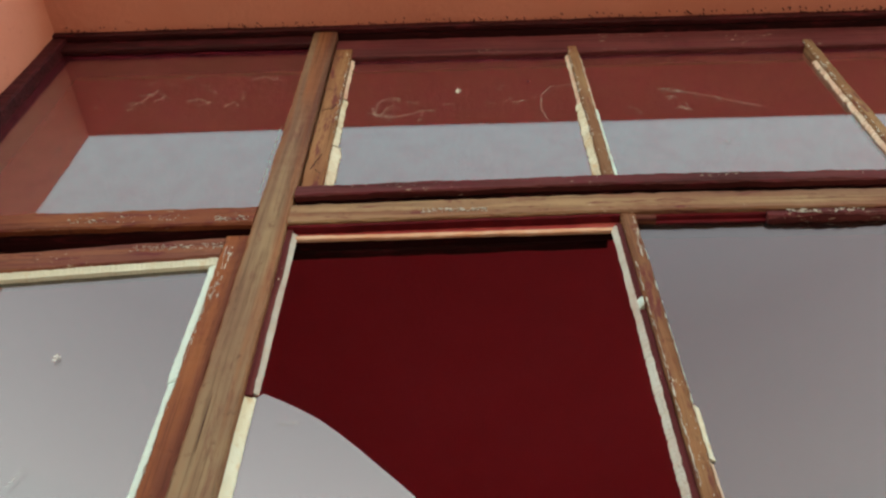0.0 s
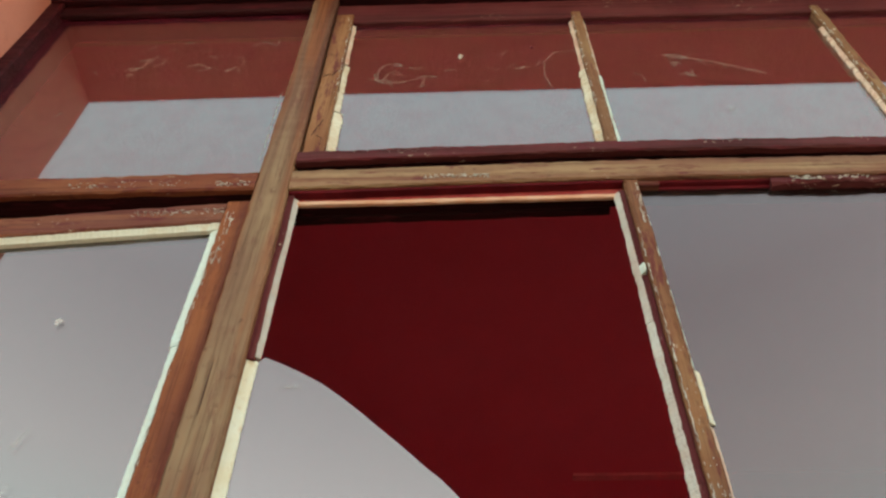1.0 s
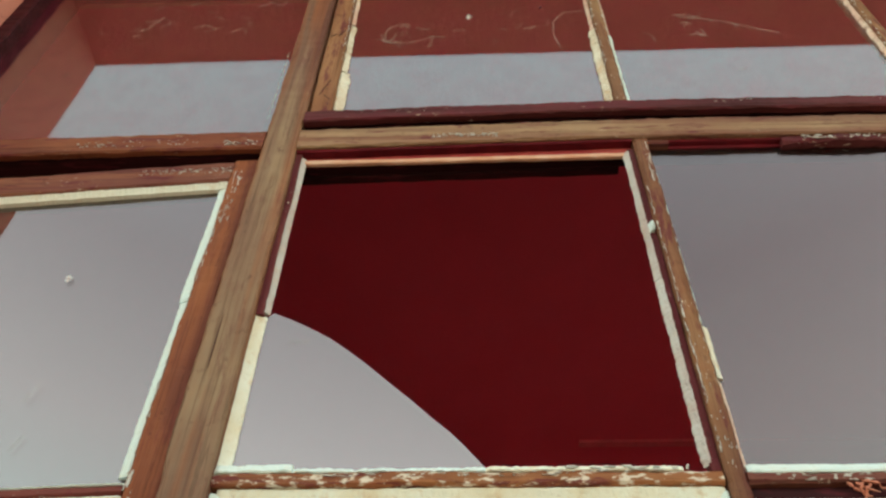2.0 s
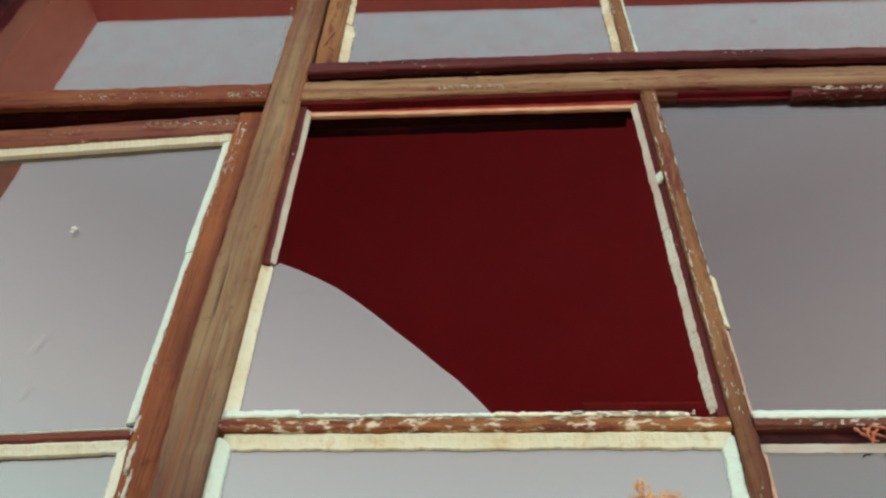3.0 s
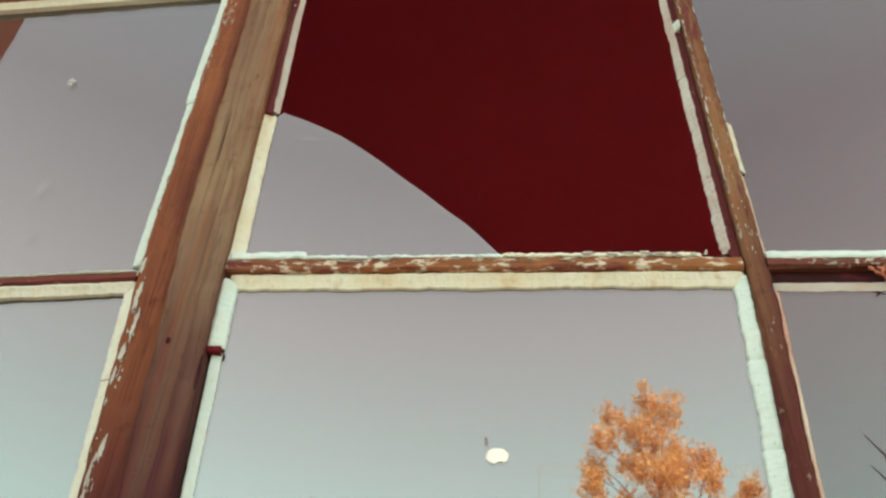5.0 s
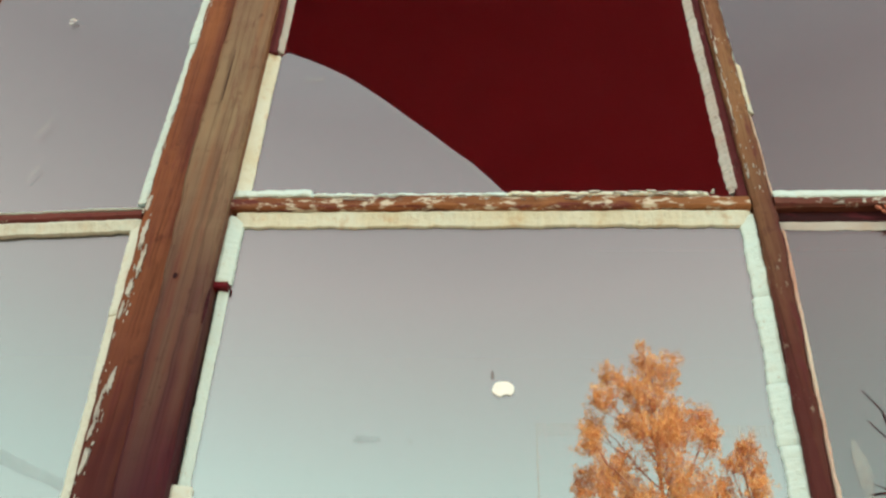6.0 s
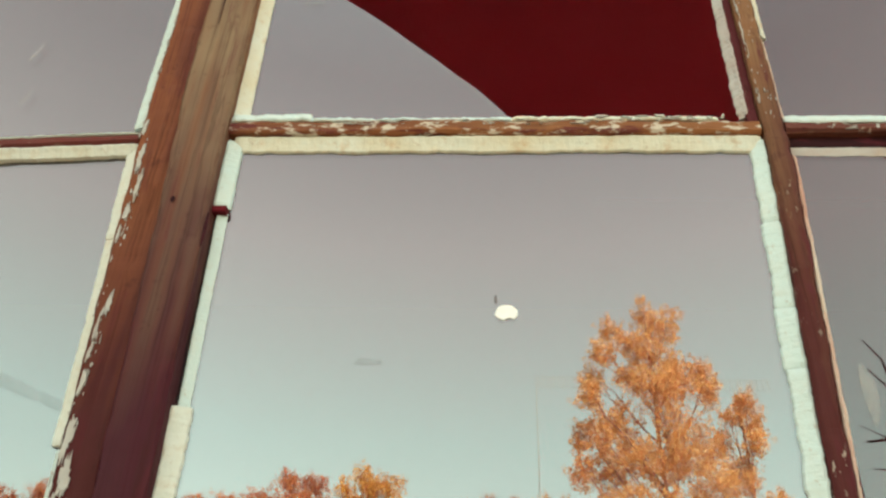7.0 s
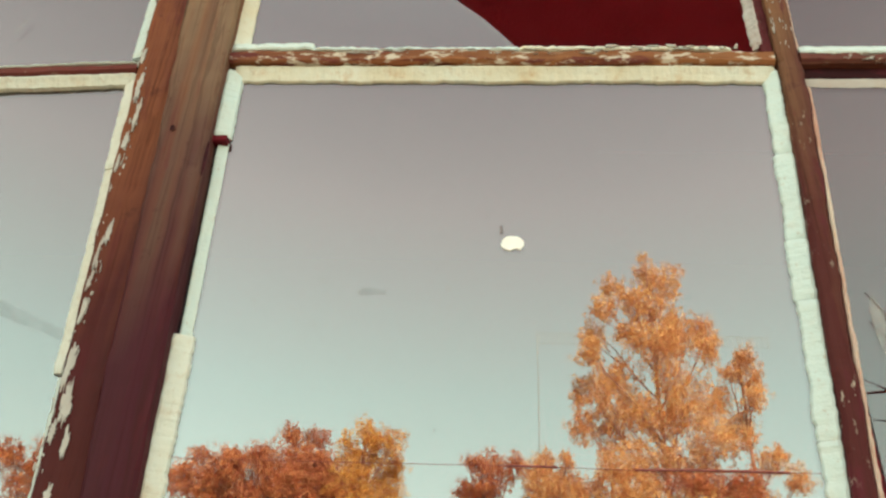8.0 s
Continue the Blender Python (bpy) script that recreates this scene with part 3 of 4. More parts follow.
beam("rebate_edge", (bar - 0.0190, bar - 0.0075, -0.007, 0.006, 1.779, 2.345), "z", RAIL_Z, fixed, "dark brown empty rebate beside the hole", seed=43, chamfer=0.001, rough=0.0012, step=0.006)
bead("putty", (bar - 0.0170, 1.786), (bar - 0.0170, 2.060), (-1, 0), 0.0085, PUTTY_GREY, fixed, "thin dirty white remains of putty", seed=44, proud=0.0085, ragged=0.0020)
bead("putty", (bar - 0.0175, 2.0605), (bar - 0.0175, 2.340), (-1, 0), 0.0080, PUTTY_GREY, fixed, seed=45, proud=0.0085, ragged=0.0018)
bead("putty", (bar - 0.011, 2.148), (bar - 0.011, 2.166), (-1, 0), 0.010, PUTTY, fixed, "loose white chip of putty", seed=46, proud=0.018)
# pane beside it
bead("putty", (bar + 0.013, 1.900), (bar + 0.013, 1.978), (1, 0), 0.009, PUTTY_CREAM, fixed, seed=47, proud=0.009)
bead("putty", (bar + 0.013, 1.985), (bar + 0.013, 2.280), (1, 0), 0.0042, PUTTY, fixed, seed=48, proud=0.010, ragged=0.0006)
bead("putty", (bar + 0.013, 1.780), (bar + 0.013, 1.895), (1, 0), 0.006, PUTTY_STAIN, fixed, seed=49, proud=0.008)
bead("putty", (bar + 0.016, 1.775), (BARS[1] - 0.010, 1.775), (0, 1), 0.012, PUTTY, fixed, seed=50, proud=0.011, ragged=0.0006, fall=0.5)
# the same painted red shade, carried along the next pane
beam("recess_shade", (bar + 0.045, 0.50, -0.002, 0.003, 2.351, 2.366), "x", SHADE_MAROON, fixed, seed=51, chamfer=0.001)
beam("recess_shade", (bar + 0.013, BARS[1] - 0.010, -0.0115, 0.003, 2.357, 2.3675), "x", SHADE_MAROON, fixed, seed=51.5, chamfer=0.001, sag=warp)
beam("flake", (bar + 0.013, bar + 0.045, -0.012, 0.003, 2.351, 2.364), "x", BROWN_X, fixed, "stub of brown glazing strip", seed=52)
beam("glazing_strip", (0.475, BARS[1] - 0.010, -0.014, 0.003, 2.347, 2.364), "x", RAIL_DARK, fixed, "splintered brown strip with pale flakes", seed=53, rough=0.003, step=0.004)
bead("putty", (bar + 0.013 + lean_bar_far(1.05), 1.05), (bar + 0.013, 1.735), (1, 0), 0.0045, PUTTY_STAIN, fixed, seed=54, proud=0.0125, ragged=0.0010, fall=0.3)
# shade in the gap below the bar, painted as a near-black strip
beam("recess_shade", (bar + 0.013, BARS[1] - 0.010, -0.0030, 0.0, 1.750, 1.763), "x", BLACK, fixed, "near-black strip painting the shade in the empty rebate", seed=55, chamfer=0.0005)
bead("putty", (bar + 0.014, 1.750), (BARS[1] - 0.010, 1.750), (0, -1), 0.009, PUTTY_GREY, fixed, "thin skin of old stained putty", seed=55.5, proud=0.0024, ragged=0.0012)
rp = random.Random(33)
for i in range(13):
    # curls of paint hanging from the bar's underside
    cx, cz = 0.368 + 0.008 * i + rp.uniform(-0.003, 0.003), 1.757
    pts, ang = [(cx, -0.012, cz + 0.004)], rp.uniform(3.6, 5.4)
    for q in range(7):
        ang += rp.uniform(-0.9, 0.9)
        pts.append((pts[-1][0] + 0.0036 * math.cos(ang), -0.013 - 0.002 * math.sin(q), pts[-1][2] + 0.0030 * math.sin(ang)))
    part("paint_curl", sweep(bmesh.new(), tube(pts, [0.0012, 0.0020, 0.0011, 0.0018, 0.0012, 0.0015, 0.0009, 0.0005], 4)), PEEL, fixed, "curled peeling orange paint")
# the lower middle pane, puttied all round
bead("putty", (MX1 + 0.006, MID0), (bar - 0.010, MID0), (0, -1), 0.016, PUTTY_CREAM, fixed, "thick cream putty with a ragged edge", seed=57, proud=0.008, ragged=0.0017, fall=0.85)
bead("putty", (MX1, 1.676), (MX1 - 0.001, 1.757), (1, 0), 0.0155, PUTTY, fixed, seed=58, proud=0.008, fall=0.8, ragged=0.0016)
bead("putty", (MX1 + 0.008, 1.480), (MX1 + 0.004, 1.672), (1, 0), 0.0095, PUTTY, fixed, "thin white skin of putty", seed=59, proud=0.003, ragged=0.0007)
bead("putty", (MX1 + 0.012, SILL), (MX1 + 0.004, 1.480), (1, 0), 0.0165, PUTTY_PALE, fixed, seed=60, proud=0.008, ragged=0.0020, fall=0.8)
for z0, z1, w, sd in ((1.6615, 1.757, 0.0130, 61), (1.5745, 1.6612, 0.0150, 62), (1.5195, 1.5743, 0.0165, 63), (1.4075, 1.5193, 0.0150, 64), (SILL, 1.4073, 0.0140, 65)):
    bead("putty", (bar - 0.008 + lean_bar(z0), z0), (bar - 0.008 + lean_bar(z1), z1), (-1, 0), w, PUTTY, fixed, seed=sd, proud=0.008, ragged=0.0019, fall=0.85)

# ---- the narrow light: transom light above, casement below, both a little out of true
narrow = empty("narrow_light", window, pose(MX0, 0.001, 0, 0, 0, -0.2))
tagged(narrow, "narrow upper light in dark timber with a dusty, red-filmed pane")
LW = -0.560                          # its far edge, from the mullion
# near-black back piece paints the shade under the narrow rail
beam("rail_back", (LW, 0.0, -0.008, 0.022, 2.351, 2.392), "x", BLACK, narrow, "back of the rail, its shade painted near-black", seed=70.5, sag=droop)
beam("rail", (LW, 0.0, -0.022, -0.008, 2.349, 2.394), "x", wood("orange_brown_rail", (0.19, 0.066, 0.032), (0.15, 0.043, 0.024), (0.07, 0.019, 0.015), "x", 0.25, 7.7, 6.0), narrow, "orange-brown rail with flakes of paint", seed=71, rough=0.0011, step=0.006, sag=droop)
# the groove's darkness, painted as a black box
box("groove_shade", LW, 0.0, 0.022, 0.032, 2.30, 2.36, BLACK, narrow)
pane(LW - 0.004, 0.0, 2.386, HEAD + 0.003, narrow, label="dusty narrow pane with cobwebs, maroon reflection painted into its film", mat=GLASS_HIGH)
beam("glazing_bead", (LW, 0.0, -0.014, -0.001, HEAD - 0.040, HEAD - 0.001), "x", DARK, narrow, seed=72)

casement = empty("casement", window, pose(MX0 - 0.001, 0.010, 0, 0, 0, -0.9))
tagged(casement, "side-hung casement with orange-brown stiles, standing slightly out of true")
beam("stile", (-0.0395, -0.001, -0.016, 0.024, SILL, 2.336), "z", ORANGE, casement, "orange-brown stile with flaking white paint", seed=74, rough=0.0013, step=0.005, lean=(lean_near, lean_near))
beam("stile", (LW, LW + 0.045, -0.016, 0.024, SILL, 2.300), "z", ORANGE, casement, seed=75)
beam("rail", (LW + 0.045, -0.0395, -0.016, 0.024, 2.2905, 2.337), "x", BROWN_X, casement, "red-brown top rail with flaking white paint", seed=76, rough=0.0012, sag=slump)
beam("rail", (LW + 0.045, -0.0395, -0.016, 0.024, SILL, SILL + 0.06), "x", BROWN_X, casement, seed=77)
beam("glazing_bar", (LW + 0.045, -0.0395, -0.012, 0.022, 1.7620, 1.7735), "x", BROWN_BARE_X, casement, "dark red-brown cross bar", seed=78, sag=lambda x: 0.035 * x)
pane(LW + 0.04, -0.030, 1.766, 2.300, casement, mat=GLASS_SIDE)
pane(LW + 0.04, -0.020, SILL + 0.05, 1.762, casement, mat=GLASS_SIDE)
bead("putty", (LW + 0.045, 2.2905), (-0.0395, 2.2905), (0, -1), 0.011, PUTTY_PALE, casement, "cream putty", seed=79, proud=0.0135, ragged=0.0007, fall=0.6, sag=slump)
bead("putty", (-0.0395, 1.784), (-0.0395, 2.040), (-1, 0), 0.0125, PUTTY, casement, "white putty", seed=80, proud=0.009, ragged=0.0011, fall=0.6)
bead("putty", (-0.0395, 2.041), (-0.0395, 2.278), (-1, 0), 0.0150, PUTTY, casement, seed=80.5, proud=0.009, ragged=0.0011, fall=0.6)
bead("putty", (LW + 0.045, 1.7735), (-0.040, 1.7735), (0, 1), 0.007, PUTTY, casement, seed=81, proud=0.012, ragged=0.0006, sag=lambda x: 0.035 * x)
bead("putty", (LW + 0.045, 1.7620), (-0.040, 1.7620), (0, -1), 0.0125, PUTTY_PALE, casement, seed=82, proud=0.010, ragged=0.0011, fall=0.7, sag=lambda x: 0.035 * x)
for z0, z1, w, mat, sd in ((1.648, 1.755, 0.015, PUTTY_PALE, 83), (1.450, 1.647, 0.0135, PUTTY_PALE, 84), (SILL + 0.06, 1.447, 0.008, PUTTY, 85)):
    bead("putty", (-0.0395 + lean_near(z0), z0), (-0.0395 + lean_near(z1), z1), (-1, 0), w, mat, casement, seed=sd, proud=0.008, ragged=0.0010, fall=0.7)


def patches(parent, spots, seed, label):
    """Sheets of old paint still holding on: thin plates with a torn outline."""
    rnd = random.Random(seed)
    for x, y, z, w, h, tilt in spots:
        bm = bmesh.new()
        n, q = 34, rnd.uniform(0, 50)
        lo, hi = [], []
        for i in range(n):
            t = 2 * math.pi * i / n
            r = 0.80 + 0.30 * wob(t, 0.9, q) + 0.30 * wob(t, 3.1, q + 1) + 0.28 * rnd.uniform(-1, 1)
            px, pz = w * r * math.cos(t), h * r * math.sin(t)
            px += tilt * pz
            hi.append(bm.verts.new((x + px, y - 0.0011, z + pz)))
            lo.append(bm.verts.new((x + px, y + 0.0006, z + pz)))
        bm.faces.new(hi)
        for i in range(n):
            bm.faces.new((hi[i], hi[(i + 1) % n], lo[(i + 1) % n], lo[i]))
        part("paint_patch", bm, PUTTY_FLAKE, parent, label)


patches(casement, [(-0.0285, -0.016, 1.735, 0.0032, 0.020, 0.02), (-0.0225, -0.016, 1.700, 0.0022, 0.020, 0.04), (-0.0255, -0.016, 1.668, 0.0030, 0.012, 0.05), (-0.0270, -0.016, 1.645, 0.0018, 0.010, 0.0),
                   (-0.0165, -0.016, 1.571, 0.0030, 0.014, 0.03), (-0.0205, -0.016, 1.548, 0.0016, 0.014, 0.0), (-0.0205, -0.016, 1.525, 0.0022, 0.010, 0.05), (-0.0190, -0.016, 1.500, 0.0024, 0.012, 0.02),
                   (-0.0165, -0.016, 1.452, 0.0034, 0.022, 0.02), (-0.0100, -0.016, 1.420, 0.0046, 0.022, -0.10), (-0.0030, -0.016, 1.392, 0.0030, 0.014, -0.06), (-0.0150, -0.016, 1.398, 0.0030, 0.012, 0.0),
                   (-0.0330, -0.016, 1.775, 0.0028, 0.012, 0.0), (-0.0050, -0.016, 1.352, 0.0030, 0.012, 0.0)], 41, "torn patch of old whitish paint")


def flakes(parent, spots, seed, label):
    """Curled chips of old paint: small many-sided plates lying on the timber."""
    rnd = random.Random(seed)
    for x, y, z, w, h, count, sx, sz in spots:
        bm = bmesh.new()
        for _ in range(count * 3):
            cx, cz = x + rnd.uniform(-sx, sx), z + rnd.uniform(-sz, sz)
            k, a, b = rnd.randint(6, 9), 0.8 * w * rnd.choice((0.25, 0.35, 0.5, 0.9)) * rnd.uniform(0.7, 1.2), h * rnd.choice((0.25, 0.35, 0.5, 0.9)) * rnd.uniform(0.7, 1.2)
            tilt = rnd.uniform(-0.12, 0.12)
            lo, hi = [], []
            for i in range(k):
                t = 2 * math.pi * i / k
                r = rnd.uniform(0.35, 1.15)
                px, pz = a * r * math.cos(t), b * r * math.sin(t)
                hi.append(bm.verts.new((cx + px, y - 0.0008 - 0.4 * abs(tilt) * abs(px), cz + pz)))
                lo.append(bm.verts.new((cx + px, y + 0.0006, cz + pz)))
            bm.faces.new(hi)
            for i in range(k):
                bm.faces.new((hi[i], hi[(i + 1) % k], lo[(i + 1) % k], lo[i]))
        part("paint_flakes", bm, PUTTY_FLAKE, parent, label)


flakes(casement, [(-0.024, -0.016, 1.66, 0.0014, 0.006, 12, 0.004, 0.10), (-0.017, -0.016, 1.47, 0.0016, 0.007, 14, 0.005, 0.10),
                  (-0.027, -0.016, 2.25, 0.0012, 0.012, 14, 0.007, 0.06), (-0.036, -0.016, 2.15, 0.0010, 0.013, 9, 0.002, 0.06),
                  (-0.037, -0.016, 1.95, 0.0008, 0.009, 12, 0.0016, 0.20), (-0.11, -0.016, 2.312, 0.0050, 0.0013, 30, 0.07, 0.007)], 5, "flaking whitish old paint")
flakes(window, [(0.00, -0.020, 2.372, 0.006, 0.0016, 26, 0.05, 0.005), (0.132, -0.024, 2.440, 0.004, 0.0030, 5, 0.008, 0.005),
                (-0.318, -0.012, 2.55, 0.0010, 0.010, 14, 0.0015, 0.12)], 6, "flaking whitish old paint")
flakes(narrow, [(-0.20, -0.022, 2.366, 0.006, 0.0013, 18, 0.10, 0.008), (-0.04, -0.022, 2.362, 0.006, 0.0015, 12, 0.03, 0.006)], 7, "flaking whitish old paint")
flakes(fixed, [(0.56, -0.016, 2.355, 0.007, 0.0025, 12, 0.06, 0.004), (-0.02, -0.013, 1.774, 0.009, 0.0012, 18, 0.13, 0.003),
               (0.16, -0.013, 1.778, 0.010, 0.0018, 12, 0.06, 0.003), (0.266, -0.014, 1.86, 0.0010, 0.0050, 8, 0.007, 0.10), (0.256, -0.014, 2.02, 0.0012, 0.010, 30, 0.0012, 0.22), (0.36, -0.013, 1.768, 0.008, 0.0018, 10, 0.06, 0.004),
               (0.269, -0.014, 2.30, 0.0012, 0.016, 7, 0.003, 0.05)], 8, "flaking whitish old paint")
# small shadow under the putty step, made as a dark red chip
beam("notch", (MX1 - 0.004, MX1 + 0.013, -0.009, 0.0, 1.669, 1.676), "x", SHADE_MAROON, fixed, "dark red chip painting the shadow under the putty step", seed=91, chamfer=0.001)
flakes(toplight, [(0.244, -0.012, 2.78, 0.0018, 0.007, 26, 0.003, 0.20), (0.262, -0.012, 2.72, 0.0012, 0.006, 20, 0.002, 0.22),
                  (0.742, -0.012, 2.78, 0.0020, 0.007, 24, 0.003, 0.20), (-0.219, -0.014, 2.80, 0.0014, 0.006, 20, 0.002, 0.17),
                  (0.45, -0.026, 2.447, 0.005, 0.0012, 4, 0.25, 0.005), (-0.10, -0.026, 2.438, 0.004, 0.0012, 3, 0.10, 0.004)], 9, "specks of old cream paint")
# knot and splits in the mullion
for x, z, a, b in ((-0.290, 1.674, 0.0020, 0.0034), (-0.254, 1.640, 0.0016, 0.020), (-0.292, 1.952, 0.0006, 0.045)):
    bm = bmesh.new()
    ring = [bm.verts.new((x + a * math.cos(t) * (1 + 0.2 * wob(t, 1.3, x)), -0.0206, z + b * math.sin(t))) for t in [2 * math.pi * i / 12 for i in range(12)]]
    bm.faces.new(ring)
    part("knot", bm, BLACK, window, "dark knot or split in the timber")
for x, z, pts in ((-0.235, 2.74, ((-0.014, -0.02), (-0.004, -0.012), (0.002, -0.016), (0.011, 0.004))), (-0.238, 2.53, ((-0.006, -0.02), (0.0, 0.004), (0.004, 0.016), (0.008, 0.03))), (-0.230, 2.50, ((-0.006, 0.01), (0.004, 0.0), (0.004, -0.02)))):
    part("crack", sweep(bmesh.new(), tube([(x + a, -0.0142, z + b) for a, b in pts], [0.0008] * len(pts), 4)), BLACK, toplight, "open crack in the timber")


# ---------------------------------------------------------------- on the glass
def splash(name, x, z, pts, y, mat, label, category):
    bm = bmesh.new()
    hi = [bm.verts.new((x + a, y - 0.0012, z + b)) for a, b in pts]
    lo = [bm.verts.new((x + a * 1.06, y - 0.0001, z + b * 1.06)) for a, b in pts]
    bm.faces.new(hi)
    n = len(pts)
    for i in range(n):
        bm.faces.new((hi[i], hi[(i + 1) % n], lo[(i + 1) % n], lo[i]))
    return tagged(part(name, bm, mat), label, category)


def blob(a, b, n, jag, seed, notch=False):
    out = []
    for i in range(n):
        t = 2 * math.pi * i / n
        r = 1 + jag * wob(t, 1.6, seed)
        if notch and 4.6 < t < 5.2:
            r *= 0.72
        out.append((a * r * math.cos(t), b * r * math.sin(t)))
    return out


splash("paint_splash", 0.011, 1.5695, blob(0.0091, 0.0074, 28, 0.13, 2, True), 0.0, CHALK, "round white splash of paint on the lower pane", "paint splash")
splash("paint_speck", 0.002, 1.583, blob(0.0016, 0.004, 12, 0.3, 3), 0.0, faint("brown_speck", (0.25, 0.15, 0.13), 0.7), "small brown speck on the lower pane", "speck")
splash("bird_dropping", 0.290, 1.500, blob(0.006, 0.022, 20, 0.3, 4), 0.0, faint("chalky_smear", (0.7, 0.68, 0.64), 0.3), "pale chalky smear on the pane", "smear")
splash("putty_smear", -0.527, 2.092, blob(0.0045, 0.0065, 16, 0.6, 5), 0.010, faint("pale_smear", (0.75, 0.72, 0.68), 0.55), "small pale smear on the casement pane", "smear")
splash("paint_speck", 0.008, 2.815, blob(0.0046, 0.0080, 18, 1.4, 6), 0.0, bpy.data.materials["pale_smear"], "white chip stuck to the upper pane", "speck")
splash("paint_speck", 0.150, 2.850, blob(0.003, 0.004, 10, 0.3, 7), 0.0, BLACK, "dark speck on the upper pane", "speck")
# reflected diagonal bar painted as two film strips; the third is a smudge
splash("reflection_smudge", -0.395, 1.503, [(-0.060, 0.020), (-0.060, 0.031), (0.000, 0.005), (0.020, -0.004), (0.020, -0.013), (0.000, -0.006)], 0.0085, faint("blue_grey_film", (0.30, 0.33, 0.36), 0.20), "blue-grey diagonal reflection painted as a film on the casement pane", "smear")
splash("reflection_smudge", -0.352, 1.484, [(-0.019, 0.005), (-0.019, 0.014), (0.010, 0.002), (0.010, -0.008)], 0.0085, bpy.data.materials["blue_grey_film"], "blue-grey diagonal reflection painted as a film on the casement pane", "smear")
splash("reflection_smudge", -0.101, 1.523, blob(0.010, 0.003, 16, 0.5, 9), 0.0, bpy.data.materials["blue_grey_film"], "small grey smudge on the lower pane", "smear")
for sx, sz, sw, sh_ in ((-0.50, 1.90, 0.002, 0.014), (-0.20, 1.965, 0.012, 0.002), (-0.49, 1.83, 0.002, 0.010), (0.48, 2.59, 0.006, 0.006), (-0.72, 2.62, 0.002, 0.008)):
    splash("glass_scratch", sx, sz, [(-sw - sh_ * 0.35, -sh_), (sw - sh_ * 0.35, -sh_ * 0.9), (sw + sh_ * 0.35, sh_), (-sw + sh_ * 0.35, sh_ * 0.9)], 0.009 if sx < -0.32 and sz < 2.3 else 0.0, SMEAR, "faint pale scratch on the glass", "scratch")
rc = random.Random(77)
bm = bmesh.new()
for i in range(320):
    x = rc.uniform(OPEN_L + 0.02, 1.3)
    m = pose(x, -0.0275 - 0.014 * rc.random() ** 3, OPEN_T - rc.uniform(0.0, 0.003), rc.uniform(0, 90), rc.uniform(0, 90), rc.uniform(0, 90)) @ Matrix.Diagonal((rc.uniform(0.002, 0.009), 0.0026, 0.0026, 1))
    bmesh.ops.create_icosphere(bm, subdivisions=1, radius=0.6, matrix=m)
tagged(part("plaster_crumbs", bm, DARK), "dark crumbs of broken render along the window head", "crumbs", kind="stuff")
rs = random.Random(12)
for i in range(26):
    x, z = (rs.uniform(0.30, 0.60), rs.uniform(1.85, 2.25)) if i % 2 else (rs.uniform(-0.20, 0.20), rs.uniform(1.40, 1.70))
    splash("dust_speck", x, z, blob(0.0008, 0.0010, 7, 0.3, i), 0.0, SMEAR, "tiny pale speck of dust on the glass", "speck")


def cobweb(points, y, r, seed, label="wispy broken cobweb strand clinging to the glass"):
    """One strand of web, wandering between its points."""
    pts = []
    for (a, b), (c, d) in zip(points, points[1:]):
        k = max(3, int(math.hypot(c - a, d - b) / 0.004))
        for i in range(k):
            t = i / k
            pts.append((a + (c - a) * t + 0.004 * wob(a + t, 7, seed) + 0.0015 * wob(t + b, 31, seed), y - 0.002, b + (d - b) * t + 0.005 * wob(d + t, 8, seed + 3) + 0.002 * wob(t + a, 27, seed + 5)))
    rad = [r * (0.6 + 0.8 * abs(wob(i, 0.21, seed + 9))) for i in range(len(pts))]
    return tagged(part("cobweb", sweep(bmesh.new(), tube(pts, rad, 4)), WEB), label, "cobweb", "cobwebs on the upper panes")


webs = [[(-0.165, 2.73), (-0.14, 2.715), (-0.11, 2.71), (-0.08, 2.722), (-0.06, 2.735), (-0.03, 2.73)], [(-0.15, 2.73), (-0.147, 2.77), (-0.125, 2.79), (-0.10, 2.785)],
        [(-0.14, 2.715), (-0.128, 2.75), (-0.11, 2.76)], [(-0.06, 2.735), (-0.062, 2.70), (-0.07, 2.69)], [(-0.158, 2.75), (-0.15, 2.72), (-0.13, 2.705)],
        [(0.235, 2.83), (0.19, 2.82), (0.168, 2.78), (0.166, 2.72), (0.178, 2.675)], [(0.40, 2.80), (0.44, 2.785), (0.49, 2.765), (0.54, 2.735), (0.58, 2.715)],
        [(0.405, 2.797), (0.43, 2.80), (0.445, 2.783), (0.42, 2.785), (0.403, 2.795)], [(0.42, 2.77), (0.41, 2.75)], [(0.33, 2.73), (0.345, 2.72), (0.35, 2.69)]]
for i, w in enumerate(webs):
    cobweb(w, 0.0, 0.00042, i + 1.0)
for i, w in enumerate([[(-0.64, 2.79), (-0.62, 2.80), (-0.61, 2.84)], [(-0.61, 2.83), (-0.60, 2.86)], [(-0.53, 2.80), (-0.505, 2.81), (-0.48, 2.79)], [(-0.45, 2.78), (-0.43, 2.795), (-0.42, 2.77)],
                       [(-0.56, 2.90), (-0.54, 2.915)], [(-0.42, 2.89), (-0.39, 2.905), (-0.37, 2.89), (-0.36, 2.91)], [(-0.71, 2.79), (-0.70, 2.775)], [(-0.63, 2.775), (-0.645, 2.765)]]):
    cobweb(w, 0.002, 0.00048, i + 40.0)


rw = random.Random(19)
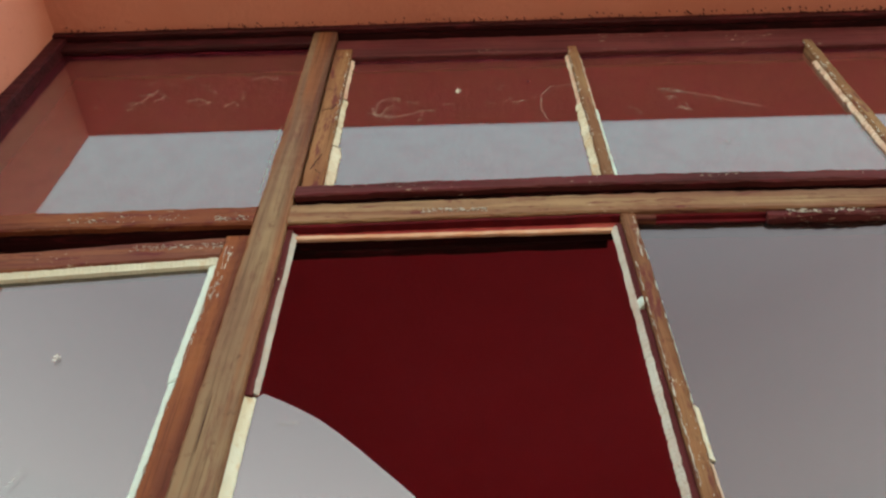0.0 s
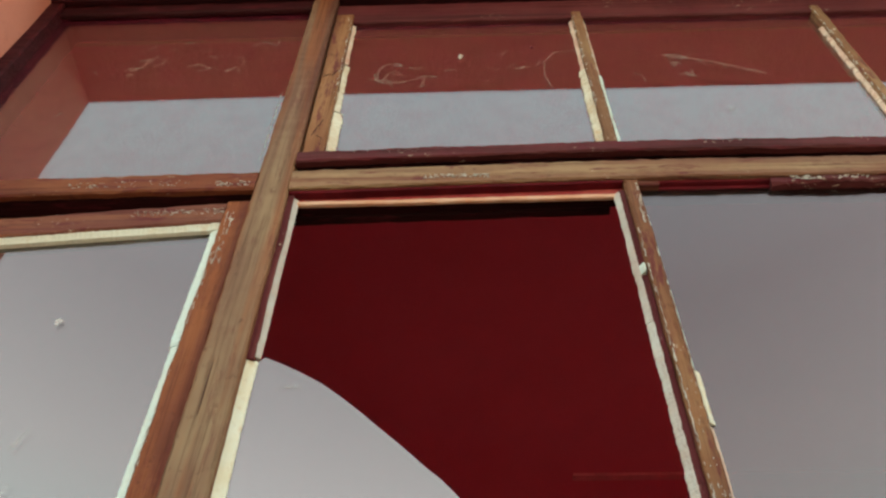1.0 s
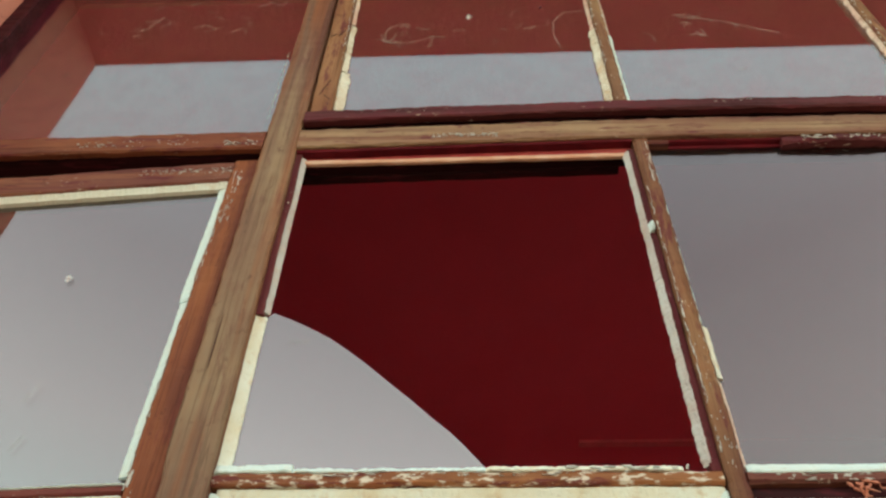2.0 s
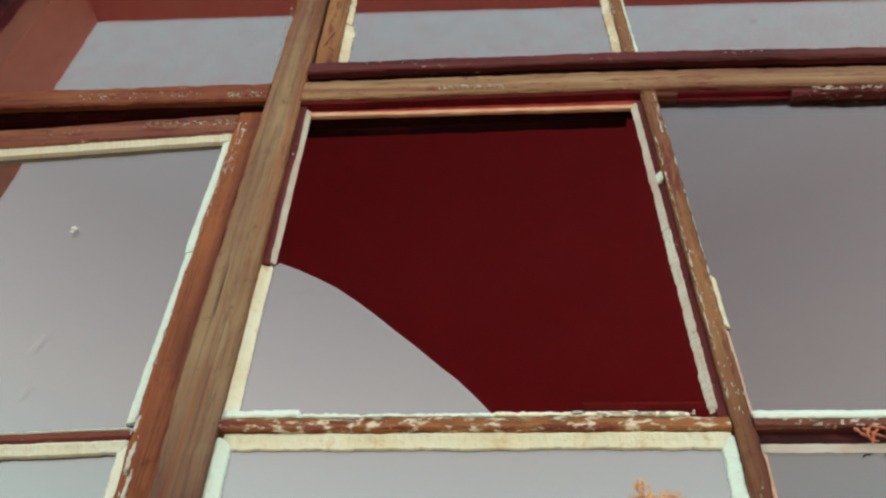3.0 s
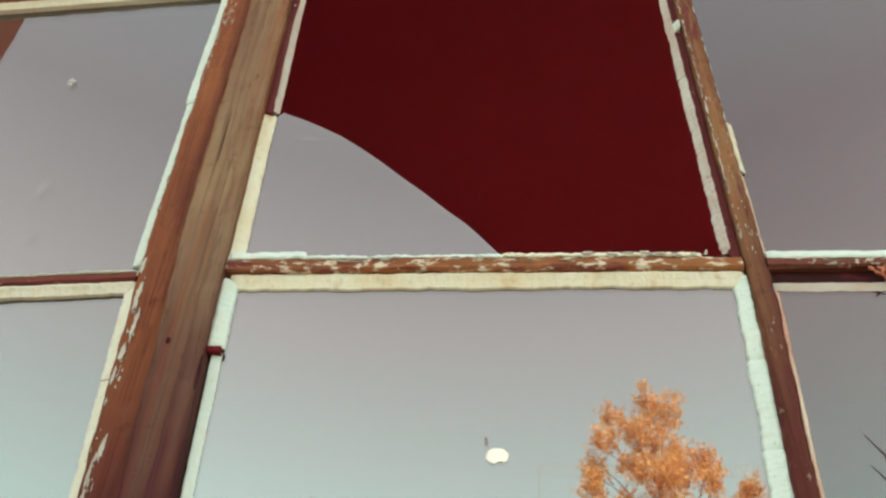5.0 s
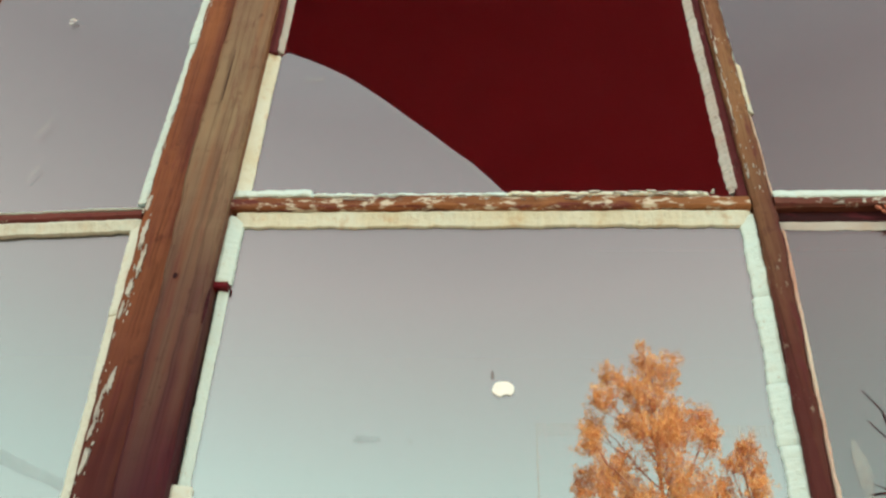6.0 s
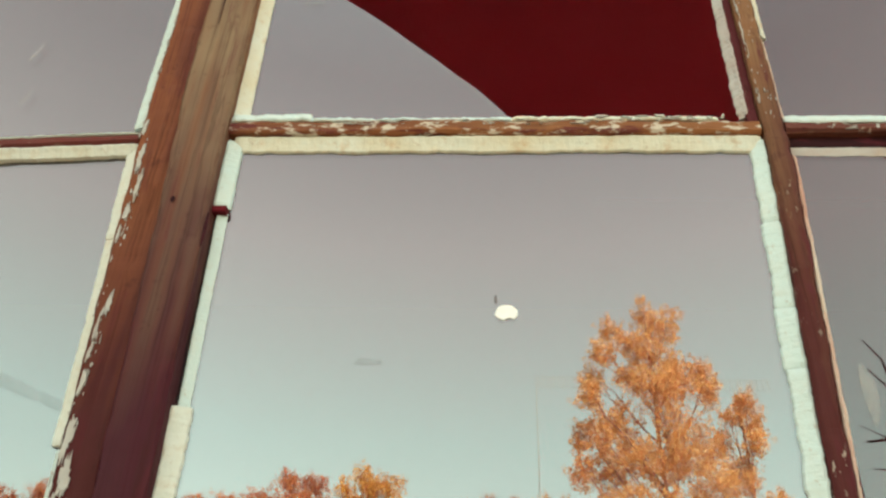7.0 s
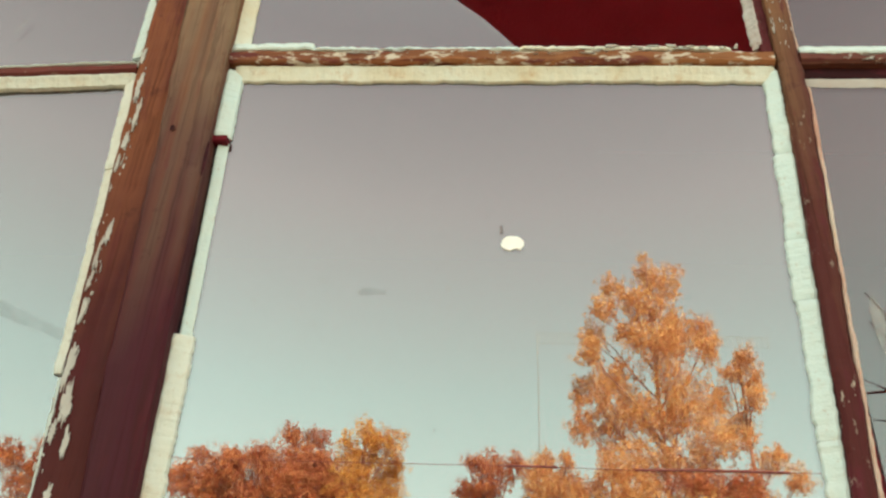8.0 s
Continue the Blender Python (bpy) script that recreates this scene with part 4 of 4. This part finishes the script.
for cx, cz, sx, sz, count in ((-0.12, 2.755, 0.05, 0.045, 9), (0.02, 2.74, 0.10, 0.05, 5), (0.46, 2.76, 0.09, 0.05, 7), (-0.60, 2.83, 0.08, 0.05, 7), (-0.46, 2.83, 0.07, 0.06, 6), (0.12, 2.80, 0.05, 0.05, 4)):
    for i in range(count):
        x, z, a = cx + rw.uniform(-sx, sx), cz + rw.uniform(-sz, sz), rw.uniform(0, 6.28)
        pts = [(x, z)]
        for q in range(3):
            a += rw.uniform(-1.2, 1.2)
            pts.append((pts[-1][0] + 0.010 * math.cos(a), pts[-1][1] + 0.010 * math.sin(a)))
        cobweb(pts, 0.0, rw.choice((0.0002, 0.0003, 0.0005)), rw.uniform(1, 90), "short wisp of dusty cobweb on the glass")


# ---------------------------------------------------------------- trees across the ground
def leaves(blobs, per, size, seed, drop=0.35):
    """Leaf blades in loose tufts inside egg-shaped clumps (x, y, z, rx, ry, rz)."""
    g = np.random.default_rng(seed)
    cent = []
    for x, y, z, rx, ry, rz in blobs:
        tufts = max(14, int(2.1 * per * rx * rz))
        sprays = 16 + int(46 * rx * rz)
        d = g.normal(size=(sprays, 3))
        d /= np.linalg.norm(d, axis=1)[:, None]
        d *= g.random((sprays, 1)) ** 0.40
        c = (np.array((x, y, z)) + d * np.array((rx, ry, rz)) * 0.93)[g.integers(0, sprays, tufts)]
        c = c + g.normal(size=(tufts, 3)) * np.array((0.20, 0.26, 0.18)) * min(1.2, 0.6 + 0.4 * rx)
        k = g.integers(12, 24, tufts)
        o = np.repeat(c, k, axis=0)
        cent.append(o + g.normal(size=o.shape) * np.array((0.075, 0.09, 0.10)))
    p = np.concatenate(cent)
    n = len(p)
    a = g.normal(size=(n, 3))
    a[:, 2] -= drop * 2.5
    a /= np.linalg.norm(a, axis=1)[:, None]
    b = np.cross(a, g.normal(size=(n, 3)))
    b /= np.linalg.norm(b, axis=1)[:, None]
    ln = size * (0.7 + 0.6 * g.random((n, 1)))
    w = ln * 0.28
    v = np.stack([p - a * ln * 0.5, p + b * w, p + a * ln * 0.5, p - b * w], axis=1).reshape(-1, 3)
    return v, np.arange(4 * n).reshape(n, 4)


def limb(bm, a, b, r0, r1, seed, bend=0.06):
    a, b = Vector(a), Vector(b)
    n = 7
    ln = (b - a).length
    pts = [a + (b - a) * (i / n) + Vector((wob(i / n, 2.3, seed), wob(i / n, 2.3, seed + 4), 0)) * ln * bend * math.sin(math.pi * i / n) for i in range(n + 1)]
    sweep(bm, tube(pts, [r0 + (r1 - r0) * i / n for i in range(n + 1)], 6))


def tree(x, y, height, blobs, mat, seed, label, per=102, size=0.096, trunk_r=0.19, base=0.35):
    """A tall gum-like tree: tapered trunk, a limb to each clump, and a loose crown."""
    t = empty("tree", None, pose(x, y, 0))
    tagged(t, label, "tree", "trees reflected in the panes")
    rnd = random.Random(seed)
    bm = bmesh.new()
    top = Vector((blobs[0][0], 0, blobs[0][2]))
    limb(bm, (0, 0, -0.3), top, trunk_r, 0.05, seed, 0.03)
    for i, (bx, by, bz, rx, ry, rz) in enumerate(blobs[1:]):
        low = max(1.0, min(bz - abs(bx) * 1.1 - rz, height * 0.75))
        f = low / top.z
        start = Vector((top.x * f, 0, low))
        limb(bm, start, (bx, by, bz + rz * 0.4), 0.03 + 0.08 * (1 - f), 0.012, seed + i, 0.09)
        for _ in range(2):
            limb(bm, start.lerp(Vector((bx, by, bz)), rnd.uniform(0.45, 0.8)), (bx + rnd.uniform(-rx, rx) * 0.9, by + rnd.uniform(-ry, ry) * 0.8, bz + rnd.uniform(-0.2, 0.95) * rz), 0.035, 0.010, seed + i + 50, 0.08)
    part("trunk", bm, BARK, t, "pale grey-brown trunk and limbs")
    v, fc = leaves(blobs, per, size, seed)
    link("crown", v, fc.tolist(), mat, t, "loose crown of small orange leaves")
    return t


FAR = -40.0
rb = random.Random(3)


def crown(pairs, cx, deep=0.8):
    """Clumps (x, z, half width, half height), seen from the house, given depth."""
    return [(x - cx, rb.uniform(-deep, deep) * 1.5, z, rx, rx * 1.1, rz) for x, z, rx, rz in pairs]


tall = [(8.75, 24.6, 0.85, 0.85), (9.7, 23.9, 1.05, 1.0), (6.9, 23.9, 0.75, 0.65), (6.35, 22.2, 0.9, 0.9), (8.55, 22.3, 1.35, 1.15), (10.2, 21.9, 0.9, 1.1),
        (5.8, 21.2, 0.7, 0.7), (5.3, 19.3, 0.8, 1.1), (5.1, 17.6, 0.75, 1.1), (6.8, 18.3, 1.35, 1.3), (8.8, 19.6, 1.3, 1.4), (11.3, 21.2, 0.85, 0.8), (11.2, 19.7, 0.8, 1.2),
        (10.4, 17.0, 1.8, 1.4), (8.5, 16.0, 1.8, 1.4), (6.1, 15.7, 1.3, 1.2), (4.7, 15.4, 0.55, 1.1), (11.3, 14.8, 1.8, 1.1), (9.4, 13.7, 1.8, 1.1), (7.1, 13.8, 1.4, 1.0),
        (10.0, 11.0, 2.2, 1.4), (7.5, 10.8, 2.0, 1.4),
        (8.60, 25.0, 0.28, 0.45), (7.7, 20.7, 0.9, 0.9), (9.9, 20.6, 0.9, 1.0), (7.6, 17.0, 1.0, 0.9), (9.3, 17.9, 1.0, 0.9), (7.7, 23.0, 0.6, 0.6), (5.9, 17.0, 0.8, 0.8)]
tree(8.9, FAR, 26, crown(tall, 8.9), LEAF_GOLD, 11, "tall airy tree with orange leaves and bare limbs showing", per=90)
slim = [(13.2, 19.5, 0.6, 0.6), (13.35, 18.7, 0.8, 0.95), (13.3, 17.1, 0.75, 0.8), (12.8, 16.0, 0.9, 0.8), (12.3, 18.6, 0.4, 0.5), (12.1, 17.6, 0.5, 0.7), (14.0, 13.9, 1.1, 0.55), (15.0, 13.1, 0.8, 0.6), (13.0, 12.6, 1.3, 1.0), (13.2, 10.4, 1.4, 1.2)]
tree(13.0, FAR - 0.6, 20, crown(slim, 13.0), LEAF_GOLD, 12, "slim russet tree beside the tall one", per=108, trunk_r=0.22)
left_a = [(-6.0, 15.05, 0.80, 0.75), (-4.45, 14.15, 0.65, 0.55), (-7.05, 14.45, 0.42, 0.50), (-5.4, 14.2, 0.7, 0.6), (-6.5, 13.6, 0.9, 0.8), (-4.6, 13.2, 0.75, 0.8), (-5.6, 12.9, 1.3, 0.9), (-4.7, 12.0, 0.85, 0.9), (-6.9, 12.2, 1.4, 1.0), (-5.5, 10.6, 1.9, 1.3)]
tree(-5.7, FAR + 0.3, 15, crown(left_a, -5.7), LEAF_YEL, 13, "rounded tree with yellow-orange leaves", per=107, trunk_r=0.25)
left_b = [(-9.65, 14.55, 0.62, 0.50), (-8.45, 14.60, 0.60, 0.50), (-9.2, 13.7, 0.8, 0.5), (-8.0, 13.2, 0.9, 0.6), (-9.8, 12.9, 1.3, 0.8), (-8.2, 12.2, 1.4, 1.0), (-11.0, 12.2, 1.4, 0.9), (-9.4, 11.0, 2.1, 1.3)]
tree(-9.3, FAR - 0.3, 15, crown(left_b, -9.3), LEAF_RED, 14, "russet tree in the row", per=148, trunk_r=0.25)
left_c = [(-12.6, 13.2, 0.8, 0.45), (-13.6, 12.6, 1.0, 0.6), (-11.6, 13.3, 0.8, 0.45), (-14.2, 13.5, 0.48, 0.42), (-15.2, 12.9, 0.5, 0.35), (-14.9, 12.1, 0.9, 0.7), (-13.0, 11.8, 1.6, 1.0), (-13.0, 10.8, 2.0, 1.2)]
tree(-13.1, FAR, 13, crown(left_c, -13.1), LEAF_RED, 15, "dense russet tree in the row", per=148, trunk_r=0.25)
mid_a = [(0.25, 14.0, 0.55, 0.50), (-0.55, 13.3, 0.55, 0.50), (1.45, 13.35, 0.5, 0.45), (-1.1, 12.2, 0.55, 0.7), (0.3, 12.7, 1.1, 0.8), (-0.3, 11.8, 1.1, 0.9), (0.2, 10.8, 1.7, 1.2)]
tree(0.1, FAR, 14, crown(mid_a, 0.1), LEAF_RED, 16, "small orange tree in the row", per=132, trunk_r=0.2)
mid_b = [(3.0, 14.0, 0.65, 0.55), (3.9, 13.7, 0.5, 0.4), (2.3, 13.1, 0.7, 0.55), (4.2, 12.9, 1.1, 0.7), (3.2, 12.2, 1.6, 1.0), (3.4, 10.6, 2.0, 1.4)]
tree(3.3, FAR - 0.3, 14, crown(mid_b, 3.3), LEAF_GOLD, 17, "orange tree at the foot of the tall one", per=132, trunk_r=0.22)
left_d = [(-22.6, 13.6, 0.8, 0.8), (-23.6, 12.8, 0.8, 0.9), (-22.2, 12.4, 1.0, 0.9), (-24.6, 13.0, 0.9, 0.8), (-23.2, 11.2, 1.8, 1.3)]
tree(-23.2, FAR + 1.0, 14, crown(left_d, -23.2), LEAF_RED, 18, "dark russet tree at the end of the row", per=148, trunk_r=0.22)

low_a = [(6.0, 12.7, 1.1, 0.7), (7.6, 12.4, 1.2, 0.8), (5.0, 12.2, 1.0, 0.9), (6.6, 11.4, 1.9, 1.1), (5.6, 10.4, 1.6, 1.2)]
tree(6.2, FAR + 0.8, 13, crown(low_a, 6.2), LEAF_GOLD, 19, "low dense orange tree before the tall one", per=120, trunk_r=0.2)
low_b = [(10.9, 12.8, 1.2, 0.7), (12.4, 12.6, 1.1, 0.7), (9.6, 12.5, 1.1, 0.7), (11.4, 11.5, 2.0, 1.1), (10.4, 10.4, 1.7, 1.2)]
tree(11.0, FAR + 1.0, 13, crown(low_b, 11.0), LEAF_RED, 20, "low dense russet tree before the tall one", per=120, trunk_r=0.2)
left_e = [(-10.8, 13.35, 0.8, 0.55), (-8.0, 12.9, 1.0, 0.8), (-12.2, 12.6, 1.1, 0.8), (-9.2, 12.2, 1.8, 1.0), (-7.2, 11.8, 1.3, 1.0), (-11.0, 11.2, 1.8, 1.1)]
tree(-9.6, FAR + 0.5, 13, crown(left_e, -9.6), LEAF_RED, 22, "dense orange tree in the row", per=110, trunk_r=0.22)

# overhead cable on posts in front of the trees
line = empty("overhead_cable", None, pose(0, FAR + 3.0, 0))
tagged(line, "dark overhead cable between posts before the trees", "cable")
# the thicker bands stand in for a dark doubled edge in the reflection
for nm, x0, x1, r, z in (("cable", -18.6, 17.0, 0.016, 12.60), ("cable_band", 0.9, 3.3, 0.07, 12.60), ("cable_band", 6.75, 13.6, 0.07, 12.60)):
    part(nm, sweep(bmesh.new(), tube([(x0 + (x1 - x0) * i / 8, 0, z) for i in range(9)], [r] * 9, 8)), RUST, line)
for x in (-18.6, 17.0):
    part("post", sweep(bmesh.new(), tube([(x, 0, -0.2), (x, 0, 12.8)], [0.12, 0.08], 8)), RUST, line)


# pale steel gantry with a comb of rods, far behind the trees
gantry = empty("gantry", None, pose(0, -46.0, 0))
tagged(gantry, "pale grey steel gantry far behind the orange trees", "gantry")
for z in (22.95, 23.65):
    part("beam", sweep(bmesh.new(), tube([(3.0 + 14.1 * i / 6, 0, z) for i in range(7)], [0.010] * 7, 6)), STEEL, gantry)
for x in (3.05, 15.2):
    part("post", sweep(bmesh.new(), tube([(x, 0, -0.3), (x, 0, 12.0), (x, 0, 23.7)], [0.05, 0.035, 0.02], 8)), STEEL, gantry)
for i in range(46):
    x = 3.2 + 0.305 * i
    part("rod", sweep(bmesh.new(), tube([(x, 0, 22.95), (x, 0, 23.65)], [0.02, 0.02], 5)), STEEL, gantry)


# bare shrub by the path, seen in the panes
def shrub():
    e = empty("bare_shrub", None, pose(1.75, -2.2, 0))
    tagged(e, "leafless shrub with thin dark red twigs", "shrub")
    rnd = random.Random(21)
    bm = bmesh.new()
    for i in range(7):
        a = rnd.uniform(0, 6.28)
        tip = (0.25 * math.cos(a), 0.2 * math.sin(a), rnd.uniform(1.6, 2.3))
        limb(bm, (0.04 * math.cos(a), 0.04 * math.sin(a), -0.05), tip, 0.012, 0.004, 60 + i, 0.08)
    part("stem", bm, TWIG, e)
    for pts in (((-0.10, 0, 2.0), (-0.36, 0, 2.35), (-0.45, 0, 2.40)), ((-0.36, 0, 2.35), (-0.44, 0, 2.34)), ((0.0, 0, 2.1), (-0.30, 0, 2.23), (-0.44, 0, 2.245)),
                ((-0.1, 0, 2.3), (-0.30, 0, 2.52), (-0.37, 0, 2.62)), ((-0.30, 0, 2.52), (-0.31, 0, 2.66), (-0.36, 0, 2.74)), ((-0.1, 0, 1.9), (-0.36, 0, 2.06), (-0.39, 0, 2.14))):
        part("twig", sweep(bmesh.new(), tube(pts, [0.006, 0.004, 0.002][:len(pts)], 5)), TWIG, e)


shrub()
